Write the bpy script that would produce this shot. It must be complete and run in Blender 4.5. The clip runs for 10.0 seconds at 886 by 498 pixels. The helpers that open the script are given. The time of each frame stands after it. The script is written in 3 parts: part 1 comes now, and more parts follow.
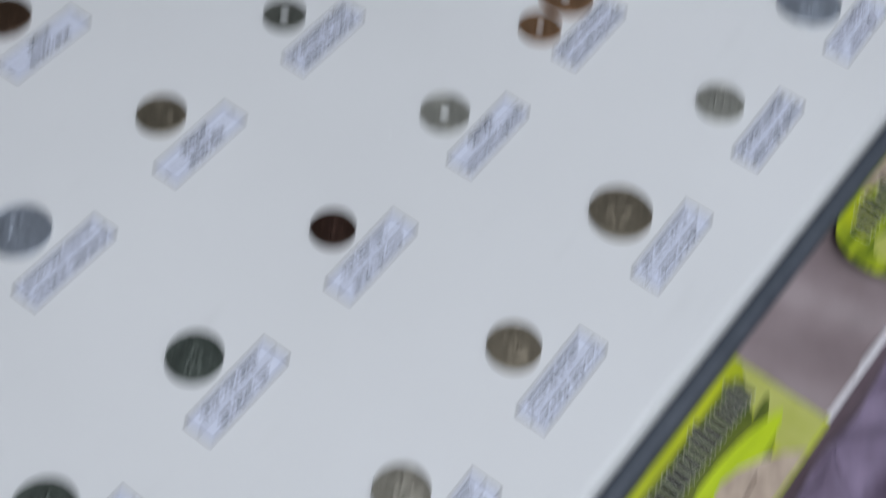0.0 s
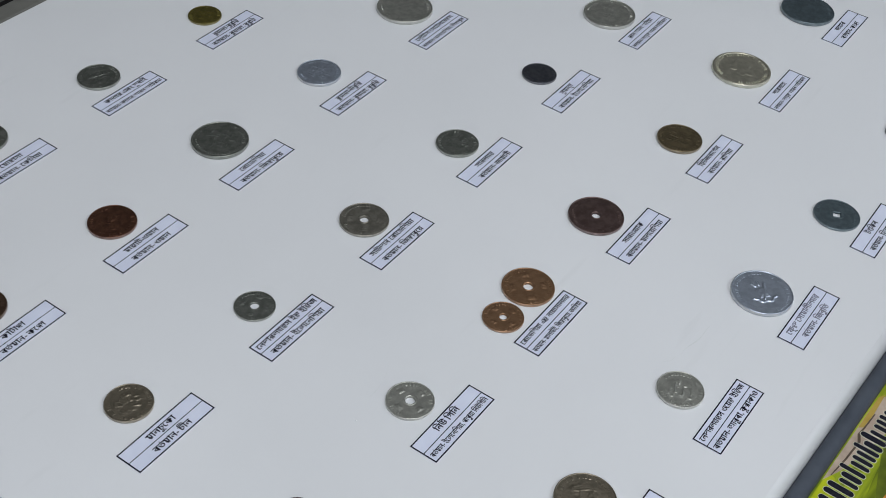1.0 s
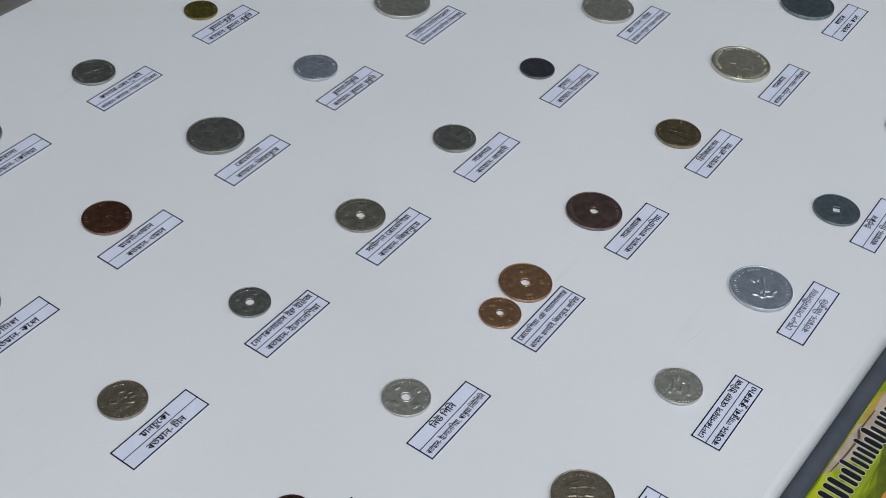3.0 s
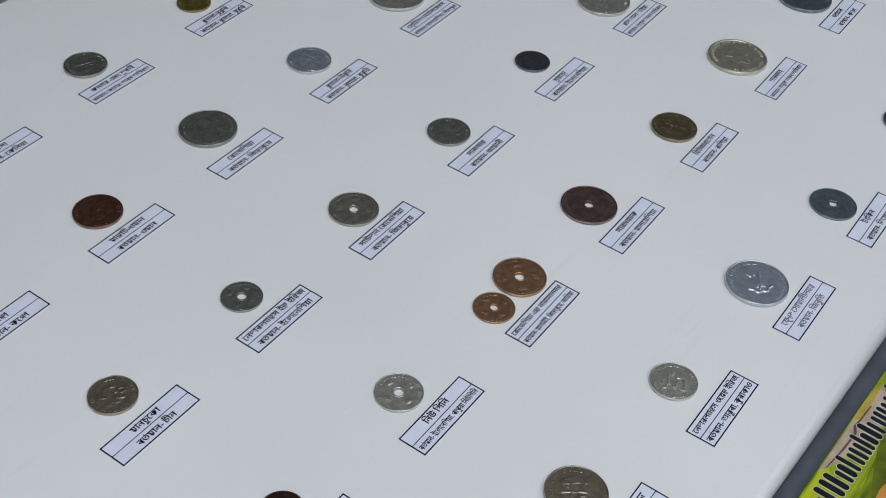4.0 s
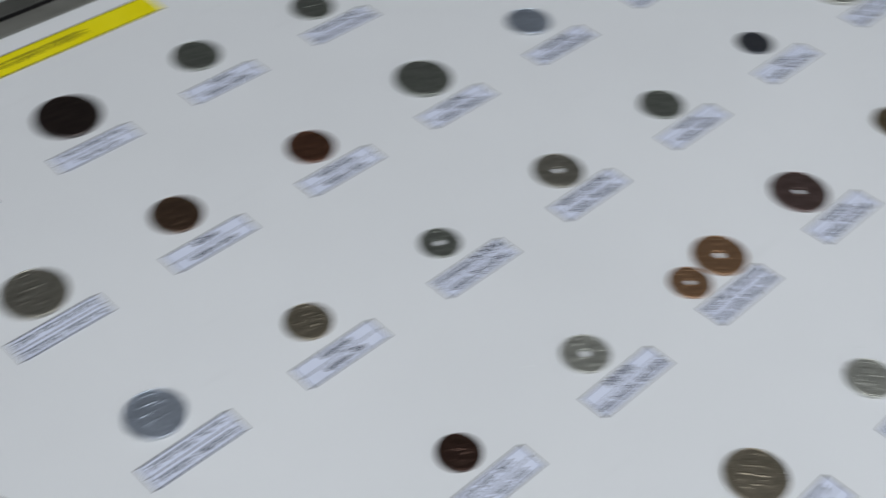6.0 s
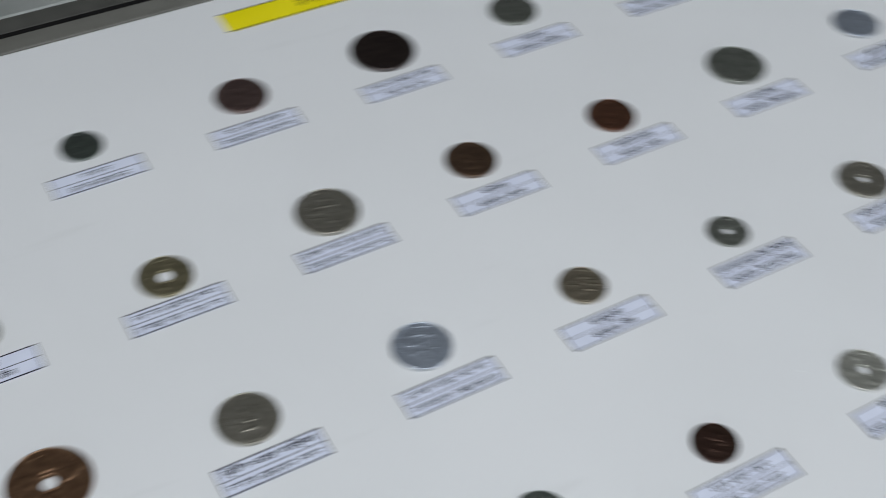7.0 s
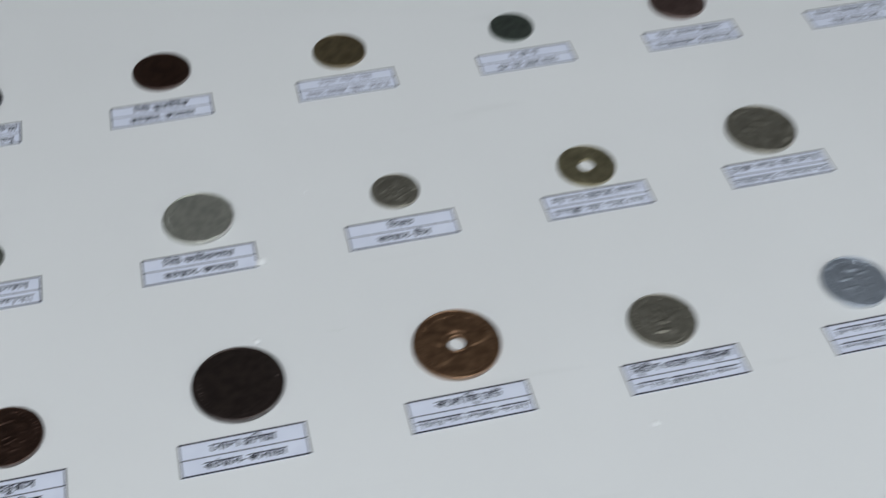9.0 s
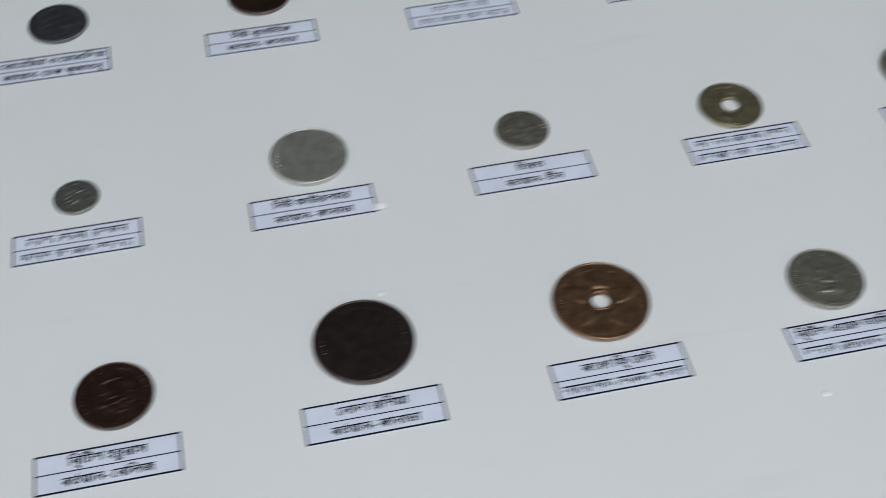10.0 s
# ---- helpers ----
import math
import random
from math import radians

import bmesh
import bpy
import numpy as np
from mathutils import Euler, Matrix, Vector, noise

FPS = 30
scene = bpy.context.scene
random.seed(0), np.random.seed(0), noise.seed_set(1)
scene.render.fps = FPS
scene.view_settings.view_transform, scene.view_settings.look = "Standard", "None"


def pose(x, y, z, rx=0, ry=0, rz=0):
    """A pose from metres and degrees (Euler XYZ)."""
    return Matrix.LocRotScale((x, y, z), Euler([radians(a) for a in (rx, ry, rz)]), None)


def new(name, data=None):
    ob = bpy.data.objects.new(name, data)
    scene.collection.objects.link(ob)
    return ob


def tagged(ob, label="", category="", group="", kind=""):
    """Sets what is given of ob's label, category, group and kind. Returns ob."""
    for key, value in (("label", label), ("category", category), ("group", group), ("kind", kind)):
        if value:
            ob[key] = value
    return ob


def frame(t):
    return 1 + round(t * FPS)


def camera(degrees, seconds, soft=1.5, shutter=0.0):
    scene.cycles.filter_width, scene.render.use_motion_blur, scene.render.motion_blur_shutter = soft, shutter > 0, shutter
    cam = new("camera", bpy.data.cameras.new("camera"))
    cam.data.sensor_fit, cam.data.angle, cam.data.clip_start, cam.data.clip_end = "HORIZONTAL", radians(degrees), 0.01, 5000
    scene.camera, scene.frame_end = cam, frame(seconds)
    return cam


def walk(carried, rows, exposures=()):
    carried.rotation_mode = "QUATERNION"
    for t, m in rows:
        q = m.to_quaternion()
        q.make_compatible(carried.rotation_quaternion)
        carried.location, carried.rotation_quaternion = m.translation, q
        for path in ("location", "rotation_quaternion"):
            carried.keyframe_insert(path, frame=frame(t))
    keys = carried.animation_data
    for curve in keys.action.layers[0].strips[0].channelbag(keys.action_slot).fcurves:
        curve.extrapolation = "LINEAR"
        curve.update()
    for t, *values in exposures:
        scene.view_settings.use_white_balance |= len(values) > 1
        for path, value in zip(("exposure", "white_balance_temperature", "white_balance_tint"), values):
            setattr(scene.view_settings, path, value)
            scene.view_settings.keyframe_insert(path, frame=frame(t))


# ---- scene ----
# ---- camera ----
cam = camera(38.507, 10.0, soft=0.45, shutter=1.4)
walk(cam, [
    (0.0, pose(0.1069, -0.3128, 0.4640, 33.645, -3.123, -53.741)),
    (0.1, pose(0.1074, -0.3129, 0.4630, 35.170, -3.286, -53.758)),
    (0.3, pose(0.1077, -0.3162, 0.4623, 37.694, -3.306, -53.776)),
    (0.5, pose(0.1085, -0.3179, 0.4629, 40.900, -3.432, -53.954)),
    (0.8, pose(0.1055, -0.3230, 0.4679, 45.305, -3.560, -53.983)),
    (0.9, pose(0.1033, -0.3202, 0.4735, 46.207, -3.785, -54.393)),
    (1.0, pose(0.1030, -0.3227, 0.4692, 46.979, -3.777, -54.544)),
    (1.5, pose(0.1004, -0.3213, 0.4645, 47.146, -3.805, -54.514)),
    (2.0, pose(0.1017, -0.3233, 0.4673, 47.122, -3.635, -54.598)),
    (2.5, pose(0.1048, -0.3234, 0.4661, 47.016, -3.622, -54.556)),
    (4.0, pose(0.1116, -0.3234, 0.4622, 46.581, -3.743, -54.566)),
    (4.5, pose(0.1147, -0.3224, 0.4581, 46.615, -3.866, -54.663)),
    (5.0, pose(0.1127, -0.3224, 0.4576, 46.521, -3.807, -54.566)),
    (5.2, pose(0.1101, -0.3198, 0.4566, 46.463, -3.873, -53.791)),
    (6.3, pose(0.0945, -0.3265, 0.4491, 45.073, -2.133, -39.391)),
    (6.5, pose(0.0928, -0.3252, 0.4472, 44.825, -2.031, -36.215)),
    (7.0, pose(0.0814, -0.3216, 0.4422, 44.303, -1.660, -29.152)),
    (7.5, pose(0.0694, -0.3186, 0.4385, 44.316, -1.100, -22.305)),
    (8.0, pose(0.0591, -0.3185, 0.4312, 44.087, -0.358, -15.089)),
    (8.5, pose(0.0428, -0.3175, 0.4185, 44.030, -0.211, -13.434)),
    (9.0, pose(0.0186, -0.3037, 0.3966, 43.172, 0.354, -13.317)),
    (9.5, pose(-0.0009, -0.2748, 0.3755, 41.384, 0.060, -12.982)),
    (10.0, pose(-0.0190, -0.2577, 0.3666, 39.990, 0.218, -12.142)),
], exposures=[(0.0, 0.0, 6340, 12), (0.6, 0.0, 6350, 12), (1.0, 0.03, 6470, 11), (2.5, 0.02, 6460, 11), (5.0, 0.02, 6490, 10.5), (7.0, 0.07, 6520, 9.5), (8.5, 0.12, 6570, 8), (9.5, 0.02, 6550, 8.5), (10.0, 0.06, 6550, 8.5)])

# ---- world and light: a closed exhibition hall lit by ceiling panels ----
world = bpy.data.worlds.new("hall_world")
scene.world = world
world.use_nodes = True
world.node_tree.nodes["Background"].inputs[0].default_value = (0.5, 0.55, 0.6, 1)
world.node_tree.nodes["Background"].inputs[1].default_value = 0.05

LAMP_W = 18.4
COOL, NEUTRAL = (0.86, 0.915, 1.0), (0.915, 0.94, 1.0)


def ceiling_lamp_light(x, y, z, sx, sy, power, color):
    la = bpy.data.lights.new("ceiling_lamp_light", "AREA")
    la.shape, la.size, la.size_y, la.energy, la.color = "RECTANGLE", sx, sy, power, color
    ob = new("ceiling_lamp_light", la)
    ob.matrix_world = pose(x, y, z)
    return ob


# ---- materials ----
def material(name, color, rough=0.5, metal=0.0, spec=0.5):
    m = bpy.data.materials.new(name)
    m.use_nodes = True
    b = m.node_tree.nodes["Principled BSDF"]
    b.inputs["Base Color"].default_value = (*color, 1)
    b.inputs["Roughness"].default_value = rough
    b.inputs["Metallic"].default_value = metal
    b.inputs["Specular IOR Level"].default_value = spec
    return m


def node(m, kind, **inputs):
    n = m.node_tree.nodes.new(kind)
    for k, v in inputs.items():
        n.inputs[k.replace("_", " ")].default_value = v
    return n


def link(m, a, ao, b, bi):
    m.node_tree.links.new(a.outputs[ao], b.inputs[bi])


def coords(m):
    return m.node_tree.nodes.new("ShaderNodeTexCoord")


def grain(m, scale, c0, c1, lo=0.35, hi=0.65, detail=6.0):
    """Mix two tints of the base colour by a noise; returns the colour socket's node."""
    n = node(m, "ShaderNodeTexNoise", Scale=scale, Detail=detail)
    r = m.node_tree.nodes.new("ShaderNodeValToRGB")
    r.color_ramp.elements[0].position, r.color_ramp.elements[1].position = lo, hi
    r.color_ramp.elements[0].color, r.color_ramp.elements[1].color = (*c0, 1), (*c1, 1)
    link(m, coords(m), "Object", n, "Vector")
    link(m, n, "Fac", r, "Fac")
    return r


def bump(m, scale, strength, dist, detail=4.0):
    b = m.node_tree.nodes["Principled BSDF"]
    n = node(m, "ShaderNodeTexNoise", Scale=scale, Detail=detail)
    u = node(m, "ShaderNodeBump", Strength=strength, Distance=dist)
    link(m, coords(m), "Object", n, "Vector")
    link(m, n, "Fac", u, "Height")
    link(m, u, "Normal", b, "Normal")
    return n


def mottled(name, c0, c1, scale, rough, metal=0.0, bump_scale=0, bump_strength=0.3, bump_dist=0.0005, spec=0.5, lo=0.35, hi=0.65):
    m = material(name, c0, rough, metal, spec)
    r = grain(m, scale, c0, c1, lo, hi)
    link(m, r, "Color", m.node_tree.nodes["Principled BSDF"], "Base Color")
    if bump_scale:
        bump(m, bump_scale, bump_strength, bump_dist)
    return m


def coin_metal(name, c, tarnish, rough=0.36, metal=0.8):
    """Worn coin alloy: bright tint broken by tarnish, scratches and handling grime in two sizes."""
    m = material(name, c, rough, metal)
    b = m.node_tree.nodes["Principled BSDF"]
    info = m.node_tree.nodes.new("ShaderNodeObjectInfo")
    tc = coords(m)
    shift = m.node_tree.nodes.new("ShaderNodeVectorMath")
    shift.operation = "ADD"
    link(m, tc, "Object", shift, 0)
    link(m, info, "Random", shift, 1)
    big = node(m, "ShaderNodeTexNoise", Scale=260.0, Detail=8.0)
    fine = node(m, "ShaderNodeTexNoise", Scale=900.0, Detail=5.0)
    link(m, shift, 0, big, "Vector")
    link(m, shift, 0, fine, "Vector")
    r = m.node_tree.nodes.new("ShaderNodeValToRGB")
    r.color_ramp.elements[0].position, r.color_ramp.elements[1].position = 0.38, 0.62
    r.color_ramp.elements[0].color, r.color_ramp.elements[1].color = (*[0.45 * a + 0.55 * b for a, b in zip(c, tarnish)], 1), (*c, 1)
    link(m, big, "Fac", r, "Fac")
    link(m, r, "Color", b, "Base Color")
    ro = node(m, "ShaderNodeMapRange")
    ro.inputs["To Min"].default_value, ro.inputs["To Max"].default_value = rough - 0.1, rough + 0.16
    link(m, fine, "Fac", ro, "Value")
    link(m, ro, "Result", b, "Roughness")
    u = node(m, "ShaderNodeBump", Strength=0.5, Distance=0.00016)
    mix = m.node_tree.nodes.new("ShaderNodeMath")
    mix.operation = "MULTIPLY_ADD"
    mix.inputs[1].default_value = 0.6
    link(m, fine, "Fac", mix, 0)
    link(m, big, "Fac", mix, 2)
    link(m, mix, "Value", u, "Height")
    link(m, u, "Normal", b, "Normal")
    return m


METAL = {
    "nickel": coin_metal("cupronickel", (0.315, 0.30, 0.25), (0.17, 0.16, 0.13)),
    "pale": coin_metal("pale_nickel", (0.526, 0.532, 0.470), (0.314, 0.319, 0.280)),
    "grey": coin_metal("grey_nickel", (0.254, 0.268, 0.235), (0.124, 0.134, 0.114)),
    "green": coin_metal("greenish_nickel", (0.135, 0.16, 0.14), (0.06, 0.073, 0.063)),
    "alu": coin_metal("aluminium", (0.49, 0.55, 0.63), (0.33, 0.375, 0.44), 0.36),
    "zinc": coin_metal("zinc", (0.144, 0.190, 0.207), (0.086, 0.112, 0.124), 0.45),
    "darkzinc": coin_metal("dark_zinc", (0.105, 0.112, 0.126), (0.048, 0.050, 0.060), 0.42),
    "bronze": coin_metal("orange_bronze", (0.36, 0.212, 0.118), (0.23, 0.132, 0.07), 0.38),
    "copper": coin_metal("worn_copper", (0.25, 0.147, 0.084), (0.094, 0.046, 0.026), 0.31),
    "brown": coin_metal("brown_bronze", (0.156, 0.075, 0.045), (0.065, 0.030, 0.021), 0.38),
    "plum": coin_metal("plum_brown_bronze", (0.169, 0.117, 0.104), (0.072, 0.047, 0.043), 0.4),
    "umber": coin_metal("umber_bronze", (0.137, 0.086, 0.055), (0.058, 0.036, 0.025), 0.38),
    "dark": coin_metal("dark_bronze", (0.074, 0.041, 0.030), (0.029, 0.017, 0.013), 0.33),
    "black": coin_metal("blackened_copper", (0.058, 0.043, 0.038), (0.025, 0.019, 0.018), 0.36),
    "brass": coin_metal("dull_brass", (0.225, 0.18, 0.105), (0.105, 0.084, 0.048), 0.36),
    "drab": coin_metal("drab_brown_nickel", (0.285, 0.25, 0.185), (0.145, 0.127, 0.092)),
    "olive": coin_metal("olive_brass", (0.30, 0.27, 0.17), (0.155, 0.138, 0.083)),
    "silver": coin_metal("brassy_silver", (0.52, 0.50, 0.40), (0.33, 0.315, 0.24)),
    "gold": coin_metal("yellow_brass", (0.215, 0.185, 0.05), (0.11, 0.093, 0.023), 0.38),
}


# rubbed metal, base colour lifted to imitate light the edges reflect
WORN_GLEAM = {k: coin_metal(k + "_worn_edge", tuple(min(0.7, 0.15 + 1.1 * a) for a in m.node_tree.nodes["Principled BSDF"].inputs["Base Color"].default_value[:3]), tuple(m.node_tree.nodes["Principled BSDF"].inputs["Base Color"].default_value[:3]), 0.3, 0.7) for k, m in METAL.items()}


def board_white():
    m = material("white_laminate", (0.70, 0.715, 0.715), 0.5, 0, 0.25)
    b = m.node_tree.nodes["Principled BSDF"]
    base = grain(m, 5.0, (0.675, 0.69, 0.69), (0.715, 0.73, 0.73), 0.3, 0.7)
    # faint rubbed smudges and short scratches
    tc = coords(m)
    mp = node(m, "ShaderNodeMapping")
    mp.inputs["Rotation"].default_value = (0, 0, 0.6)
    mp.inputs["Scale"].default_value = (3.0, 22.0, 1.0)
    sm = node(m, "ShaderNodeTexNoise", Scale=3.0, Detail=3.0)
    link(m, tc, "Object", mp, "Vector")
    link(m, mp, "Vector", sm, "Vector")
    rp = m.node_tree.nodes.new("ShaderNodeValToRGB")
    rp.color_ramp.elements[0].position, rp.color_ramp.elements[1].position = 0.66, 0.8
    rp.color_ramp.elements[0].color, rp.color_ramp.elements[1].color = (0, 0, 0, 1), (0.5, 0.5, 0.5, 1)
    link(m, sm, "Fac", rp, "Fac")
    mx = m.node_tree.nodes.new("ShaderNodeMix")
    mx.data_type = "RGBA"
    link(m, rp, "Color", mx, 0)
    link(m, base, "Color", mx, 6)
    mx.inputs[7].default_value = (0.62, 0.635, 0.63, 1)
    link(m, mx, 2, b, "Base Color")
    bump(m, 60.0, 0.12, 0.0006, 2.0)
    return m


BOARD = board_white()
PAPER = mottled("label_paper", (0.625, 0.665, 0.775), (0.675, 0.715, 0.82), 90.0, 0.42, 0, 500, 0.1, 0.0001, 0.4)
INK = mottled("black_ink", (0.006, 0.006, 0.012), (0.014, 0.014, 0.024), 900.0, 0.7, spec=0.15)
FAINT_INK = mottled("faint_ink", (0.10, 0.10, 0.14), (0.17, 0.17, 0.22), 900.0, 0.6)
SCUFF = mottled("rubbed_laminate", (0.62, 0.645, 0.63), (0.68, 0.70, 0.69), 300.0, 0.5)
YELLOW = mottled("yellow_paper", (0.78, 0.68, 0.0), (0.83, 0.73, 0.01), 40.0, 0.5, 0, 400, 0.1, 0.0001)
ALU = mottled("grey_anodised_frame", (0.13, 0.13, 0.113), (0.165, 0.165, 0.146), 60.0, 0.55, 0.1, 300, 0.15, 0.0002)
RAIL = mottled("dark_rail", (0.05, 0.05, 0.044), (0.068, 0.068, 0.06), 60.0, 0.6, 0.0, 300, 0.15, 0.0002)
ALU_LIGHT = mottled("pale_aluminium", (0.23, 0.245, 0.23), (0.28, 0.295, 0.28), 50.0, 0.5, 0.1, 300, 0.15, 0.0002)
SLATE = mottled("slate_grey_edging", (0.046, 0.056, 0.074), (0.066, 0.078, 0.098), 70.0, 0.7, 0, 300, 0.2, 0.0002)
# near-black fill that paints the darkness of the slot in the back frame
BLACK = mottled("black_rubber_seal", (0.006, 0.006, 0.006), (0.011, 0.01, 0.01), 120.0, 0.8, spec=0.1)
DARK_CASE = mottled("dark_case_side", (0.02, 0.015, 0.02), (0.035, 0.028, 0.032), 25.0, 0.4)
# clear tape and glue; the near-white base carries their specular glint
TAPE_GLINT = mottled("clear_tape", (0.86, 0.88, 0.88), (0.93, 0.95, 0.95), 200.0, 0.10, 0, 350, 0.5, 0.0004)
CLOTH = mottled("mauve_satin", (0.21, 0.165, 0.17), (0.29, 0.235, 0.24), 30.0, 0.36, 0, 1400, 0.25, 0.0002)
PURPLE = mottled("violet_satin", (0.11, 0.08, 0.12), (0.30, 0.24, 0.345), 26.0, 0.27, 0, 1400, 0.25, 0.0002)
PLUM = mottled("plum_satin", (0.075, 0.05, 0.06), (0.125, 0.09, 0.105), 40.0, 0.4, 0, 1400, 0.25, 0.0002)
PIPING = mottled("white_piping", (0.72, 0.70, 0.72), (0.82, 0.80, 0.82), 300.0, 0.5, 0, 900, 0.3, 0.0002)


def streaked(name, c0, c1, turn):
    """Printed leaf: long fibres along the blade."""
    m = material(name, c1, 0.35)
    mp = node(m, "ShaderNodeMapping")
    mp.inputs["Rotation"].default_value = (0, 0, turn)
    mp.inputs["Scale"].default_value = (18.0, 190.0, 1.0)
    n = node(m, "ShaderNodeTexNoise", Scale=1.0, Detail=4.0)
    r = m.node_tree.nodes.new("ShaderNodeValToRGB")
    r.color_ramp.elements[0].position, r.color_ramp.elements[1].position = 0.36, 0.62
    r.color_ramp.elements[0].color, r.color_ramp.elements[1].color = (*c0, 1), (*c1, 1)
    link(m, coords(m), "Object", mp, "Vector")
    link(m, mp, "Vector", n, "Vector")
    link(m, n, "Fac", r, "Fac")
    link(m, r, "Color", m.node_tree.nodes["Principled BSDF"], "Base Color")
    return m


LIME = streaked("lime_print", (0.30, 0.36, 0.006), (0.47, 0.53, 0.012), 0.2)
BRIGHT_LIME = streaked("bright_lime_print", (0.42, 0.56, 0.006), (0.56, 0.70, 0.01), 0.2)
LEAF = streaked("leaf_green_print", (0.07, 0.12, 0.006), (0.42, 0.50, 0.02), 0.25)
DEEP_LEAF = streaked("deep_leaf_print", (0.03, 0.05, 0.004), (0.26, 0.33, 0.012), -0.35)
OLIVE = mottled("dark_olive_print", (0.06, 0.085, 0.008), (0.14, 0.175, 0.014), 80.0, 0.35)
PALE_EDGE = mottled("pale_outline_print", (0.55, 0.56, 0.42), (0.66, 0.67, 0.55), 90.0, 0.4)
PALE_LIME = mottled("pale_lime_print", (0.40, 0.43, 0.08), (0.48, 0.50, 0.14), 50.0, 0.35)
BEIGE = mottled("shell_beige_print", (0.36, 0.28, 0.215), (0.53, 0.43, 0.34), 110.0, 0.35)
OCHRE = mottled("ochre_print", (0.36, 0.24, 0.04), (0.50, 0.36, 0.08), 90.0, 0.35)
CREASE = mottled("brown_crease_print", (0.06, 0.04, 0.025), (0.12, 0.085, 0.06), 200.0, 0.4)
ORANGE = mottled("orange_print", (0.55, 0.24, 0.05), (0.62, 0.30, 0.08), 90.0, 0.35)
WALL = mottled("hall_wall_paint", (0.25, 0.26, 0.26), (0.29, 0.30, 0.30), 2.0, 0.7)
CEIL = mottled("hall_ceiling_paint", (0.36, 0.37, 0.37), (0.40, 0.41, 0.41), 2.0, 0.8)
FLOOR = mottled("hall_floor_tile", (0.18, 0.175, 0.17), (0.24, 0.235, 0.23), 4.0, 0.4)
WOOD = mottled("table_wood", (0.10, 0.055, 0.03), (0.16, 0.09, 0.05), 12.0, 0.5)
GLOW = material("lamp_diffuser", (0.9, 0.9, 0.9))
GLOW.node_tree.nodes["Principled BSDF"].inputs["Emission Color"].default_value = (0.93, 0.98, 1.0, 1)
GLOW.node_tree.nodes["Principled BSDF"].inputs["Emission Strength"].default_value = 3.0


# ---- mesh helpers ----
def empty(name, m):
    ob = new(name)
    ob.matrix_basis = m
    return ob


def part(name, bm, mat, parent=None, label="", smooth=False):
    me = bpy.data.meshes.new(name)
    bmesh.ops.recalc_face_normals(bm, faces=bm.faces)
    bm.to_mesh(me)
    bm.free()
    me.materials.append(mat)
    if smooth:
        me.polygons.foreach_set("use_smooth", [True] * len(me.polygons))
    ob = new(name, me)
    if parent:
        ob.parent = parent
    if label:
        tagged(ob, label)
    return ob


def box(bm, x0, x1, y0, y1, z0, z1, bevel=0.0, seg=2):
    r = bmesh.ops.create_cube(bm, size=1.0)
    for v in r["verts"]:
        v.co = Vector((x0 + (v.co.x + 0.5) * (x1 - x0), y0 + (v.co.y + 0.5) * (y1 - y0), z0 + (v.co.z + 0.5) * (z1 - z0)))
    if bevel:
        edges = list({e for v in r["verts"] for e in v.link_edges})
        bmesh.ops.bevel(bm, geom=edges, offset=bevel, segments=seg, affect="EDGES", profile=0.5)
    return bm


def boxed(*a, **k):
    return box(bmesh.new(), *a, **k)


def extrude_profile(pts, x0, x1):
    """A bar along x with the closed (y, z) outline pts."""
    bm = bmesh.new()
    a = [bm.verts.new((x0, y, z)) for y, z in pts]
    b = [bm.verts.new((x1, y, z)) for y, z in pts]
    n = len(pts)
    for i in range(n):
        bm.faces.new((a[i], a[(i + 1) % n], b[(i + 1) % n], b[i]))
    bm.faces.new(a)
    bm.faces.new(b)
    return bm


def slab(pts, z0, z1):
    """A flat plate with the outline pts in x and y."""
    bm = bmesh.new()
    a = [bm.verts.new((x, y, z0)) for x, y in pts]
    b = [bm.verts.new((x, y, z1)) for x, y in pts]
    n = len(pts)
    for i in range(n):
        bm.faces.new((a[i], a[(i + 1) % n], b[(i + 1) % n], b[i]))
    bm.faces.new(a)
    bm.faces.new(b)
    return bm


# ---- writing ----
HASANTA, NUKTA = "\u09cd", "\u09bc"
BEFORE = {"\u09bf": ("\u09bf", ""), "\u09c7": ("\u09c7", ""), "\u09c8": ("\u09c8", ""), "\u09cb": ("\u09c7", "\u09be"), "\u09cc": ("\u09c7", "\u09d7")}
UNDER = "\u09c1\u09c2\u09c3\u09cd"
GLYPHS = {}


def glyph(ch):
    """The outline of one character of the built-in font, filled: places, faces, left and right end."""
    if ch not in GLYPHS:
        cu = bpy.data.curves.new("glyph", "FONT")
        cu.body, cu.size, cu.resolution_u, cu.offset = ch, 1.0, 1, 0.0
        tmp = bpy.data.objects.new("glyph", cu)
        scene.collection.objects.link(tmp)
        me = bpy.data.meshes.new_from_object(tmp.evaluated_get(bpy.context.evaluated_depsgraph_get()))
        bpy.data.objects.remove(tmp)
        bpy.data.curves.remove(cu)
        co = np.array([v.co[:2] for v in me.vertices]).reshape(-1, 2)
        fs = [tuple(p.vertices) for p in me.polygons]
        bpy.data.meshes.remove(me)
        GLYPHS[ch] = (co, fs, co[:, 0].min() if len(co) else 0.0, co[:, 0].max() if len(co) else 0.0)
    return GLYPHS[ch]


